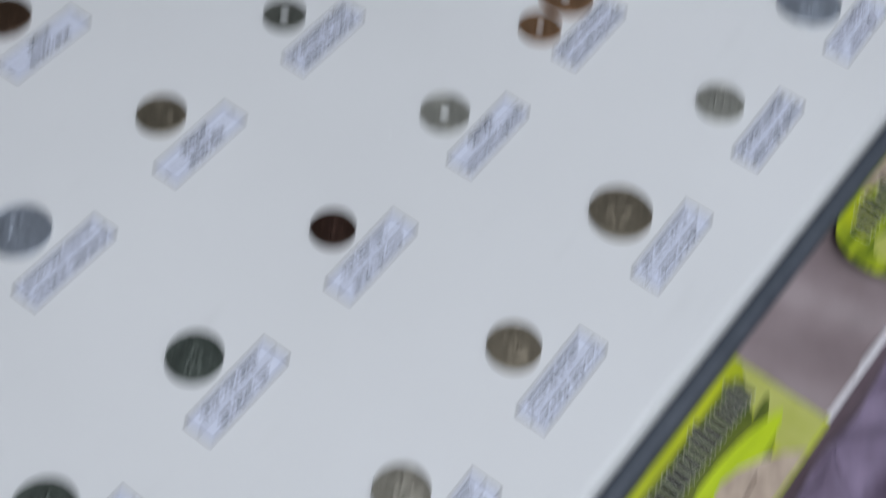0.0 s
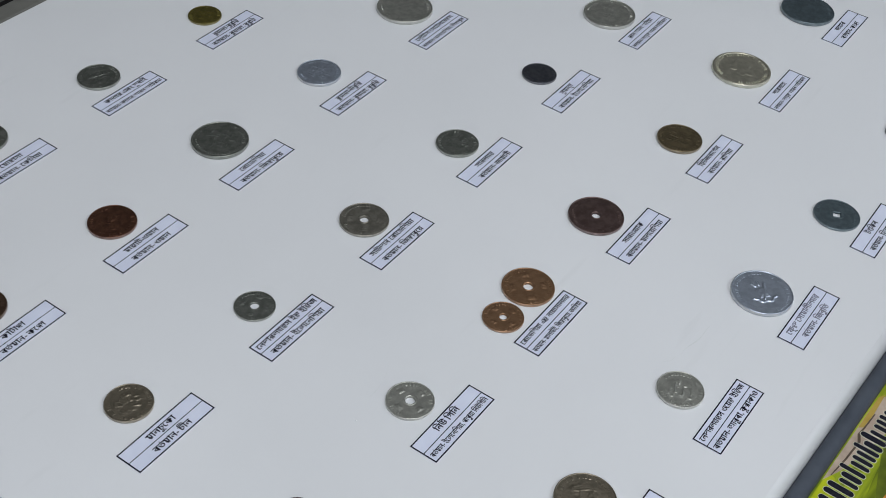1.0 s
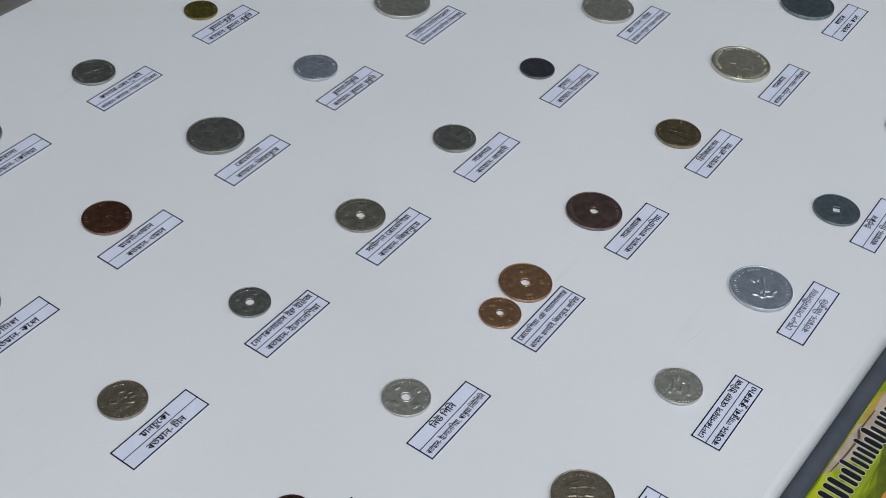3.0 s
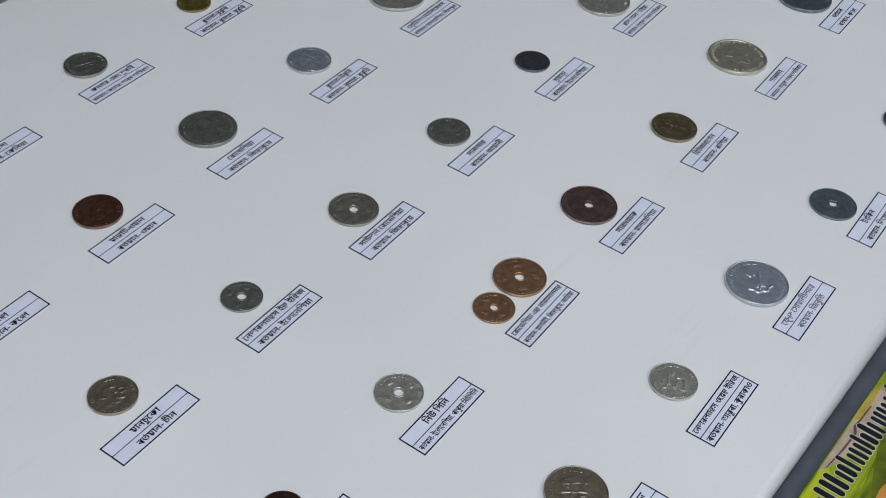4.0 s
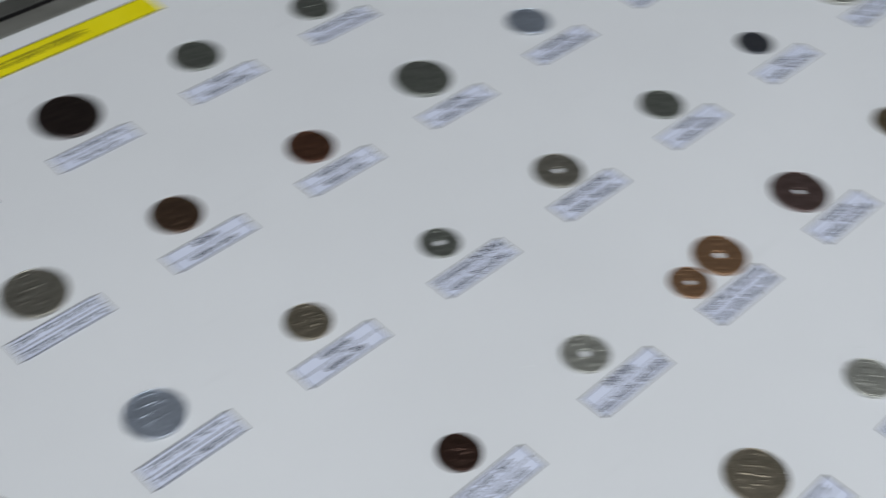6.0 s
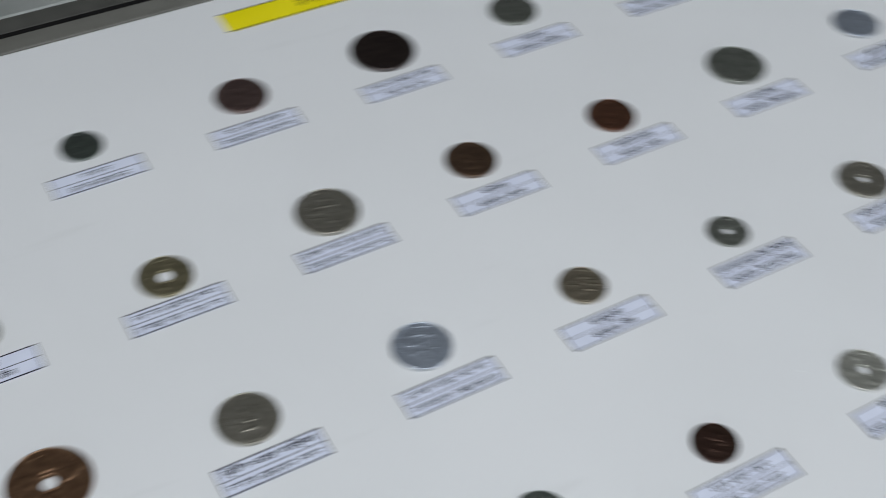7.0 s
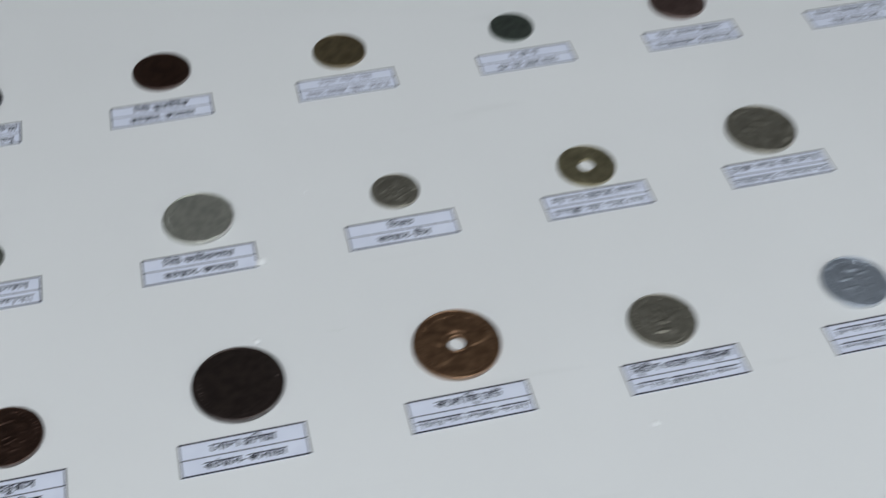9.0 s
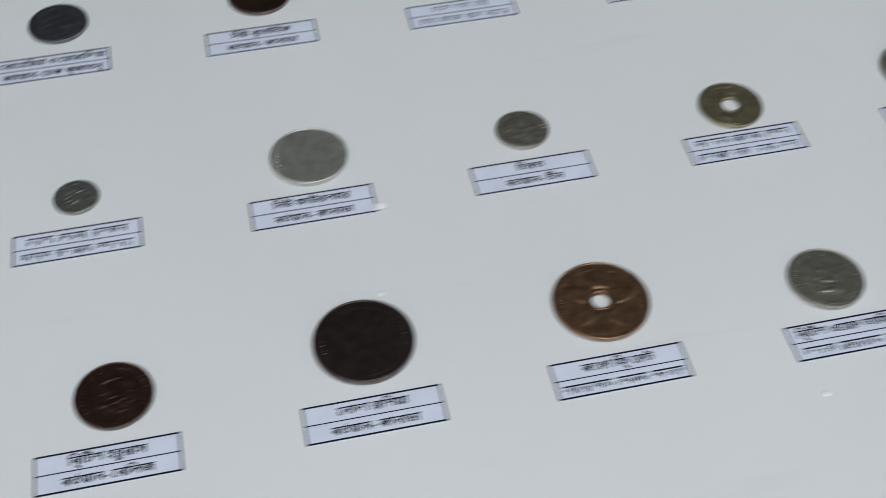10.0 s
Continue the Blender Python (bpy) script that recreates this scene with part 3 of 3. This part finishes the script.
def legend_mesh(r, z, rnd, high=0.00012):
    """A worn legend round the rim: small raised strokes, none of them a letter."""
    bm = bmesh.new()
    n = int(2 * math.pi * r / 0.0017)
    gap0, gap1 = rnd.uniform(0, 6.28), rnd.uniform(0.5, 1.2)
    for i in range(n):
        a = 2 * math.pi * (i + rnd.uniform(-0.22, 0.22)) / n
        if (a - gap0) % 6.283 < gap1 or rnd.random() < 0.16:
            continue
        c, s = math.cos(a), math.sin(a)
        w, l = rnd.uniform(0.00025, 0.00055), rnd.uniform(0.0006, 0.0011)
        vs = []
        for dz in (0, high):
            sh = 1.0 if dz == 0 else 0.75
            for u, v in ((-w, -l), (w, -l), (w, l), (-w, l)):
                d = r + v * sh
                vs.append(bm.verts.new((d * c - u * sh * s, d * s + u * sh * c, z + dz)))
        bm.faces.new(vs[4:])
        for k in range(4):
            bm.faces.new((vs[k], vs[(k + 1) % 4], vs[4 + (k + 1) % 4], vs[4 + k]))
    return bm


COIN_NO = [0]


def coin(x, y, d, metal, label, hole=0.0, kind="round", design="", turn=None, bright=False):
    COIN_NO[0] += 1
    rnd = random.Random(COIN_NO[0] * 7 + 3)
    r = d * MM / 2
    t = max(0.0014, min(0.0023, d * MM * 0.065))
    t *= 0.82 if hole else 1.0
    design = design or ("ringed" if hole else "arms")
    smooth = design == "smooth"
    ob = empty("coin", pose(x * MM, y * MM, 0.0001, rnd.uniform(-0.4, 0.4), rnd.uniform(-0.4, 0.4), rnd.uniform(0, 360) if turn is None else turn))
    m = METAL[metal]
    hr = hole * MM / 2
    zf = t * 0.9
    disc = part("disc", coin_disc(r, t, hr, kind), m, ob, smooth=False)
    for p in disc.data.polygons:
        p.use_smooth = abs(p.normal.z) < 0.9
    part("edge", edge_band(r, t), WORN_GLEAM[metal], ob, "rubbed bright edge", True)
    part("rim", ring_mesh(r * 0.945, r * 0.992, zf - 0.00004, t * 1.02), m, ob, smooth=True)
    if hr:
        part("hole_rim", ring_mesh(hr * 1.03, hr * 1.03 + 0.0009, zf - 0.00004, t * 1.0, 48, kind, True), m, ob, smooth=True)
    part("relief", relief_mesh(r * (0.90 if design in ("star", "ringed") else 0.74), zf + 0.00002, rnd, hr * 1.35 + 0.0006 if hr else 0.0, design, 0.0006 if design == "emblem" else 0.00042), m, ob, smooth=True)
    tagged(part("legend", legend_mesh(r * 0.83, zf, rnd, 0.00006 if smooth else 0.0007 if bright else 0.00014), WORN_GLEAM[metal] if bright else m, ob), kind="stuff")
    if bright:
        part("raised_border", ring_mesh(r * 0.90, r * 0.985, zf - 0.00004, t * 1.10), m, ob, "broad raised border", True)
    tagged(ob, label, "coin", "coins on the display board")
    return ob


LW, LH = 0.0485, 0.0152


def label_card(x, y, top, bottom, name, turn=0.0, faint=False):
    ob = empty("label_card", pose(x * MM, y * MM, 0.00005, 0, 0, turn))
    part("paper", boxed(-LW / 2, LW / 2, -LH / 2, LH / 2, 0, 0.00035), PAPER, ob)
    b, zt = 0.0007, 0.00036
    ink = FAINT_INK if faint else INK
    part("border", boxed(-LW / 2, LW / 2, LH / 2 - b, LH / 2, zt - 0.00002, zt + 0.00003), INK, ob)
    part("border", boxed(-LW / 2, LW / 2, -LH / 2, -LH / 2 + b, zt - 0.00002, zt + 0.00003), INK, ob)
    part("border", boxed(-LW / 2, -LW / 2 + b, -LH / 2 + b, LH / 2 - b, zt - 0.00002, zt + 0.00003), INK, ob)
    part("border", boxed(LW / 2 - b, LW / 2, -LH / 2 + b, LH / 2 - b, zt - 0.00002, zt + 0.00003), INK, ob)
    part("divider", boxed(-LW / 2 + b, LW / 2 - b, -0.00022, 0.00022, zt - 0.00002, zt + 0.00003), INK, ob)
    for k, (text, yy) in enumerate(((top, LH * 0.235), (bottom, -LH * 0.26))):
        if text and ord(text[-1]) > 127:
            writing("line_of_text", text, LW * 0.93, 0.0049, 0, yy, zt + 0.00004, ink, ob)
        else:
            bars("line_of_text", float(text or "30") * MM, 0.005, 0, yy, zt + 0.00004, ink, ob, int(abs(x) * 10 + k))
    tagged(ob, name, "label", "printed labels under the coins")
    return ob


NOW = "বর্তমান- "
CARD = "small white printed paper label with black border"
coin(-95.0, 206.1, 25.9, "darkzinc", "dark blue-grey zinc coin on the white board")
label_card(-97.8, 178.7, "বোহেমিয়া ও মোরাভিয়া", NOW + "চেক প্রজাতন্ত্র", CARD)
coin(-5.6, 207.4, 28.3, "dark", "dark brown bronze coin, worn smooth on the white board", design="smooth")
label_card(-7.9, 178.1, "নিউ ব্রান্সউইক", NOW + "কানাডা", CARD)
coin(82.5, 202.6, 26.5, "brass", "dull brownish brass coin on the white board")
label_card(81.7, 176.9, "26", "40", CARD, faint=True)
coin(171.5, 201.1, 22.5, "green", "small dark greenish-grey zinc coin on the white board")
label_card(172.1, 175.7, "15", "30", CARD)
coin(261.4, 201.7, 29.2, "plum", "dark red-brown bronze coin on the white board")
label_card(258.8, 173.6, "34", "40", CARD)
coin(348.9, 202.6, 37.1, "black", "large blackened copper coin on the white board", design="smooth")
label_card(346.1, 171.3, "38", "26", CARD)
coin(436.4, 202.9, 28.4, "grey", "greenish-grey nickel coin on the white board")
label_card(434.2, 172.6, "মোম্বাসা", NOW + "কেনিয়া", CARD)
coin(521.3, 198.0, 26.1, "grey", "grey nickel coin with worn relief on the white board")
label_card(522.6, 172.6, "কাতার এবং দুবাই", NOW + "কাতার, আরব আমিরাত", CARD)
coin(614.1, 197.0, 22.0, "gold", "small yellow brass coin on the white board")
label_card(613.4, 174.0, "রুয়ান্ডা-বুরুন্ডি", NOW + "রুয়ান্ডা, বুরুন্ডি", CARD)
coin(-90.1, 98.8, 17.7, "grey", "very small greenish-grey nickel coin on the white board")
label_card(-90.4, 75.9, "38", "42", CARD)
coin(1.7, 101.1, 31.1, "pale", "large pale nickel coin with bright rim on the white board", design="smooth")
label_card(-0.5, 74.4, "নিউ ফাউন্ডল্যান্ড", NOW + "কানাডা", CARD)
coin(89.1, 97.8, 21.8, "nickel", "small olive-grey nickel coin on the white board")
label_card(87.4, 74.1, "তিব্বত", NOW + "চীন", CARD)
coin(177.2, 93.4, 26.5, "olive", "olive brass coin with a round hole on the white board", hole=7.4)
label_card(175.6, 71.4, "40", "42", CARD)
coin(263.8, 97.6, 32.6, "nickel", "large grey nickel coin with worn relief on the white board")
label_card(261.6, 71.3, "43", "44", CARD)
coin(347.1, 98.5, 27.3, "umber", "brown bronze coin on the white board")
label_card(347.6, 70.7, "কাটাঙ্গা", NOW + "কঙ্গো", CARD)
coin(433.5, 94.9, 26.6, "brown", "red-brown copper coin on the white board")
label_card(433.7, 69.6, "মাস্কাট-ওমান", NOW + "ওমান", CARD)
coin(522.8, 99.1, 33.6, "grey", "large greenish-grey nickel coin with coat of arms on the white board")
label_card(520.8, 68.5, "রোডেশিয়া", NOW + "জিম্বাবুয়ে", CARD)
coin(613.1, 98.7, 27.7, "alu", "bluish aluminium coin on the white board")
label_card(611.1, 69.5, "রুয়ান্ডা-উরুন্ডি", NOW + "রুয়ান্ডা, বুরুন্ডি", CARD)
coin(708.6, 102.6, 38.0, "pale", "large pale silver-grey coin on the white board", design="smooth")
label_card(703.2, 70.2, "স্ট্রেইটস সেটেলমেন্টস", NOW + "মালয়েশিয়া, সিঙ্গাপুর", CARD)
coin(-80.1, 2.3, 27.3, "dark", "dark brown bronze coin with glossy relief on the white board")
label_card(-83.3, -24.2, "ব্রিটিশ হন্ডুরাস", NOW + "বেলিজ", CARD)
coin(7.7, 6.5, 36.2, "black", "very large blackened copper coin with bright lower rim", design="smooth")
label_card(6.1, -23.9, "নোভা স্কশিয়া", NOW + "কানাডা", CARD)
coin(95.0, 6.0, 35.5, "copper", "large copper coin with a star and a round hole", hole=7.0, design="star")
label_card(93.2, -24.5, "কঙ্গো ফ্রি স্টেট", "44", CARD)
coin(178.9, -1.6, 28.0, "nickel", "grey cupronickel coin with raised design on the white board")
label_card(179.6, -26.8, "ব্রিটিশ ওয়েস্ট আফ্রিকা", "42", CARD)
coin(264.0, -0.8, 28.0, "alu", "bluish-grey aluminium coin on the white board")
label_card(265.2, -27.0, "40", "42", CARD)
coin(349.7, -3.3, 23.4, "drab", "brownish-grey nickel coin on the white board")
label_card(348.7, -28.5, "মানচুকো", NOW + "চীন", CARD)
coin(434.4, -6.3, 21.4, "grey", "small grey nickel coin with a round hole on the white board", hole=4.6)
label_card(435.6, -30.4, "নেদারল্যান্ডস ইস্ট ইন্ডিজ", NOW + "ইন্দোনেশিয়া", CARD)
coin(521.9, -8.7, 27.6, "nickel", "grey nickel coin with a round hole on the white board", hole=5.0)
label_card(520.8, -32.6, "সাউদার্ন রোডেশিয়া", NOW + "জিম্বাবুয়ে", CARD)
coin(611.0, -9.3, 25.7, "grey", "grey nickel coin with raised design on the white board")
label_card(609.8, -33.6, "সারল্যান্ড", NOW + "জার্মানী", CARD)
coin(704.2, -8.5, 22.4, "darkzinc", "small dark gunmetal coin on the white board", design="smooth")
label_card(702.4, -33.9, "সুমাত্রা", NOW + "ইন্দোনেশিয়া", CARD)
coin(795.7, -7.8, 35.7, "pale", "pale nickel coin with raised figure on the white board")
label_card(795.9, -36.1, "রাস আল খাইমা", NOW + "সংযুক্ত আরব আমিরাত", CARD)
coin(180.6, -101.9, 26.0, "green", "dark greenish-grey nickel coin on the white board")
label_card(180.5, -126.0, "34", "40", CARD)
coin(264.3, -102.0, 24.2, "green", "dark greenish-grey nickel coin on the white board")
label_card(263.8, -125.8, "34", "30", CARD)
coin(349.2, -106.1, 20.6, "dark", "small dark brown bronze coin on the white board")
label_card(348.6, -128.3, "30", "34", CARD)
coin(433.6, -105.7, 23.8, "pale", "pale nickel coin with a round hole on the white board", hole=4.8)
label_card(435.9, -129.5, "নিউ গিনি", NOW + "ইন্দোনেশিয়া, পাপুয়া নিউগিনি", CARD)
coin(535.3, -108.1, 28.4, "bronze", "orange bronze coin with a round hole on the white board", hole=5.2)
label_card(521.5, -131.3, "রোডেশিয়া এন্ড নায়াসাল্যান্ড", NOW + "মালাউই, জিম্বাবুয়ে, জাম্বিয়া", CARD)
coin(508.5, -109.9, 21.9, "bronze", "smaller orange bronze coin with a round hole touching its larger pair", hole=4.0)
coin(607.9, -107.3, 31.8, "plum", "dark brown bronze coin with a round hole on the white board", hole=4.9, design="smooth")
label_card(609.8, -134.1, "সারাওয়াক", NOW + "মালয়েশিয়া", CARD)
coin(702.6, -111.0, 27.8, "brass", "dull dark brass coin with raised design on the white board")
label_card(700.3, -136.4, "স্পিটজবার্গেন", NOW + "রাশিয়া", CARD)
coin(795.6, -108.2, 38.5, "silver", "large pale brassy coin with bright lettering round its broad rim", design="portrait", turn=40, bright=True)
label_card(794.4, -140.0, "শারজাহ", NOW + "সংযুক্ত আরব আমিরাত", CARD)
coin(894.0, -112.5, 37.2, "zinc", "grey steel coin on the white board", design="smooth")
label_card(892.0, -141.8, "জায়ার", NOW + "কঙ্গো", CARD)
coin(269.0, -205.1, 23.5, "nickel", "grey cupronickel coin on the white board")
label_card(269.0, -229.0, "38", "34", CARD)
coin(349.5, -203.2, 23.6, "drab", "grey cupronickel coin on the white board")
label_card(349.3, -227.7, "38", "42", CARD)
coin(436.3, -202.2, 29.1, "drab", "large brownish-grey nickel coin with raised design on the white board")
label_card(436.1, -229.8, "38", "34", CARD)
coin(522.3, -205.8, 23.8, "pale", "pale silver-grey coin with raised design on the white board")
label_card(523.1, -232.2, "নেদারল্যান্ডস ওয়েস্ট ইন্ডিজ", NOW + "আরুবা, কুরাকাও", CARD)
coin(611.1, -208.7, 33.5, "alu", "large bright aluminium coin with a raised emblem on the white board", design="emblem", turn=-42)
label_card(611.4, -236.1, "ফ্রেঞ্চ সোমালীল্যান্ড", NOW + "জিবুতি", CARD, faint=True)
coin(698.7, -215.4, 26.8, "zinc", "blue-grey zinc coin with a square hole on the white board", hole=5.2, kind="square", design="smooth")
label_card(702.5, -239.2, "টংকিন", NOW + "ভিয়েতনাম", CARD)
coin(801.8, -220.7, 28.0, "darkzinc", "dark grey coin on the white board")
label_card(801.0, -246.0, "30", "34", CARD)

# ---- leaflets on the cloth ----
def leaf_outline(x0, y0, lx, ly, ang, n=14):
    pts = []
    for i in range(n):
        t = i / n * 2 * math.pi
        u, v = math.cos(t), math.sin(t) * (1 - 0.25 * math.cos(t))
        pts.append((x0 + lx * u * math.cos(ang) - ly * v * math.sin(ang), y0 + lx * u * math.sin(ang) + ly * v * math.cos(ang)))
    return pts


def clip_to(pts, x0, x1, y0, y1):
    return [(min(max(x, x0), x1), min(max(y, y0), y1)) for x, y in pts]


LZ = -0.0165


def stadium(bm, x0, x1, y0, y1, z0, z1, n=6):
    """An upright bar with rounded ends."""
    r, cx, o = (x1 - x0) / 2, (x0 + x1) / 2, []
    for cy, a0 in ((y1 - r, 0.0), (y0 + r, math.pi)):
        o += [(cx + r * math.cos(a0 + math.pi * k / n), cy + r * math.sin(a0 + math.pi * k / n)) for k in range(n + 1)]
    m = len(o)
    lo = [bm.verts.new((x, y, z0)) for x, y in o]
    hi = [bm.verts.new((x, y, z1)) for x, y in o]
    bm.faces.new(hi)
    for k in range(m):
        bm.faces.new((lo[k], lo[(k + 1) % m], hi[(k + 1) % m], hi[k]))


def rounded_left(w, hgt):
    pts = [(w, 0.0), (w, -hgt)]
    for k in range(13):
        a = math.pi * k / 12
        pts.append((0.018 - 0.018 * math.sin(a), -hgt / 2 - hgt / 2 * math.cos(a)))
    return pts


def spray(ob, t, rnd, x0, x1, y0, y1, ang, count, length, wide, mats, clip):
    """Printed leaf blades side by side, each a little over the last."""
    for k in range(count):
        px, py = x0 + (x1 - x0) * (k + 0.5) / count, rnd.uniform(y0, y1)
        pts = clip_to(leaf_outline(px, py, length * rnd.uniform(0.75, 1.15), wide * rnd.uniform(0.7, 1.2), ang + rnd.uniform(-0.12, 0.12), 18), *clip)
        part("leaf_print", slab(pts, t, t + 0.00002 + 0.00001 * k), mats[k % len(mats)], ob)


def mm_slab(pts, z0, z1):
    return slab([(u * MM, v * MM) for u, v in pts], z0, z1)


def leaflet(x, y, w, hgt, turn, flip):
    """A glossy leaflet: leaf blades, a pale root and a line of bold black marks in a pale outline."""
    ob = empty("leaflet", pose(x, y, LZ, 0, 0, turn))
    t = 0.0004
    rnd = random.Random(11 + int(flip))
    e = 0.012 if flip else 0.0
    clip = (0.017 if flip else 0.0008, w - 0.0008, -hgt + 0.001, -0.0008)
    part("sheet", slab(rounded_left(w, hgt), 0, t) if flip else boxed(0, w, -hgt, 0, 0, t), LEAF if flip else LIME, ob)
    if flip:
        spray(ob, t, rnd, 0.03, 0.12, -0.030, -0.024, 0.30, 9, 0.034, 0.0045, (DEEP_LEAF, LEAF, OLIVE, LEAF), clip)
        part("lime_print", mm_slab([(16, -1), (42, -1), (41, -5), (30, -11), (22, -17), (17, -15)], t + 0.0001, t + 0.00016), LIME, ob)
        part("root_print", mm_slab([(36, -0.8), (52, -0.7), (71, -0.8), (86, -0.7), (101, -0.9), (108, -4), (99, -11), (84, -13.5), (64, -10), (47, -5.5)], t + 0.00012, t + 0.00019), BEIGE, ob)
        part("ochre_print", mm_slab([(78, -0.9), (104, -0.9), (108, -3), (92, -3.6), (80, -3)], t + 0.00019, t + 0.00022), OCHRE, ob)
        part("crease_print", mm_slab([(41, -2.6), (56, -4.0), (69, -4.6), (74, -2.4), (79, -3.0), (92, -3.7), (92, -4.4), (79, -3.9), (75, -3.6), (70, -5.8), (55, -4.9), (41, -3.1)], t + 0.00022, t + 0.00024), CREASE, ob)
        part("pale_print", slab(leaf_outline(0.021, -hgt * 0.66, 0.012, 0.0075, -0.2), t + 0.0001, t + 0.00016), PALE_LIME, ob)
        part("fruit_print", slab(clip_to(leaf_outline(0.044, -hgt * 0.80, 0.011, 0.0055, 0.2), *clip), t + 0.00016, t + 0.00021), ORANGE, ob)
    else:
        part("shade_print", slab([(0.001, -0.0045), (w * 0.9, -0.0045), (w * 0.96, -0.011), (w * 0.80, -0.0225), (w * 0.45, -0.026), (0.001, -0.028)], t, t + 0.00006), OLIVE, ob)
        part("pale_print", slab([(w * 0.86, -0.0165), (w * 0.995, -0.004), (w * 0.995, -hgt * 0.97), (w * 0.74, -hgt * 0.97), (w * 0.80, -hgt * 0.62)], t + 0.00006, t + 0.00010), PALE_LIME, ob)
        spray(ob, t + 0.0001, rnd, 0.02, 0.085, -0.036, -0.028, 0.22, 5, 0.026, 0.0042, (DEEP_LEAF, OLIVE, LEAF), clip)
        part("lime_print", slab(clip_to(leaf_outline(w * 0.62, -0.0275, 0.034, 0.0062, -0.06), *clip), t + 0.00016, t + 0.0002), BRIGHT_LIME, ob)
        part("root_print", slab(clip_to(leaf_outline(w * 0.62, -hgt * 0.85, 0.026, 0.0105, -0.35), *clip), t + 0.0002, t + 0.00023), BEIGE, ob)
        part("crease_print", mm_slab([(46, -40), (58, -37.4), (72, -35.6), (72, -36.2), (58, -38.2), (46, -40.6)], t + 0.00023, t + 0.00025), CREASE, ob)
        part("fruit_print", slab(clip_to(leaf_outline(w * 0.12, -hgt * 0.86, 0.012, 0.005, 0.2), *clip), t + 0.00016, t + 0.00021), ORANGE, ob)
    # the bold name, as plain upright bars with a pale outline
    u = 0.003 + e
    while u < w * 0.92:
        lw = rnd.choice((0.0026, 0.0026, 0.0034))
        tall = rnd.choice((0.0098, 0.0102, 0.0106, 0.0135))
        yb = -0.0168
        bo, bm = bmesh.new(), bmesh.new()
        stadium(bm, u, u + lw, yb, yb + tall, t + 0.00036, t + 0.00044)
        stadium(bo, u - 0.0003, u + lw + 0.0003, yb - 0.0003, yb + tall + 0.0003, t + 0.00024, t + 0.00036)
        part("stroke", bm, INK, part("stroke_outline", bo, PALE_EDGE, ob))
        u += lw + rnd.choice((0.0012, 0.0014, 0.0022))
    tagged(ob, "glossy lime green leaflet with bold black lettering strokes", "leaflet", "leaflets on the tablecloth")
    return ob


leaflet(0.300, -0.2745, 0.114, 0.048, -2.0, False)
leaflet(0.494, -0.2807, 0.125, 0.042, -2.0, True)


# ---- small dried glue dots and tape on the board ----
def glue_dot(x, y, r):
    bm = bmesh.new()
    bmesh.ops.create_uvsphere(bm, u_segments=10, v_segments=6, radius=r)
    for v in bm.verts:
        k = 1 + 0.35 * noise.noise(v.co * 900)
        v.co = Vector((v.co.x * k, v.co.y * k, max(v.co.z, 0) * 0.4))
    # the dot's white colour stands in for its highlight
    ob = part("glue_dot", bm, TAPE_GLINT, None, smooth=True)
    ob.location = (x * MM, y * MM, 0.0001)
    tagged(ob, "tiny dried clear glue dot on the white board", "glue dot", "glue dots on the board")


def tape_bit(x, y, turn):
    """A curled scrap of clear tape that sticks out from under a label."""
    bm = bmesh.new()
    g = [[bm.verts.new((0.0045 * i / 6 - 0.0015, 0.0036 * (j / 4 - 0.5) * (1 - 0.25 * (i / 6) ** 2), 0.0005 + 0.0009 * math.sin(i / 6 * 2.6) * (0.6 + 0.4 * j / 4))) for j in range(5)] for i in range(7)]
    for i in range(6):
        for j in range(4):
            bm.faces.new((g[i][j], g[i + 1][j], g[i + 1][j + 1], g[i][j + 1]))
    ob = part("tape_scrap", bm, TAPE_GLINT, None, smooth=True)
    md = ob.modifiers.new("thickness", "SOLIDIFY")
    md.thickness = 0.0001
    ob.matrix_basis = pose(x * MM, y * MM, 0, 0, 0, turn)
    tagged(ob, "scrap of clear tape at the end of a label", "tape")


glue_dot(17.7, 27.1, 0.0013)
glue_dot(159.5, -48.4, 0.0013)
glue_dot(50.1, 107.8, 0.0006)
glue_dot(408.4, -92.6, 0.0006)
tape_bit(24.3, 69.0, -8)
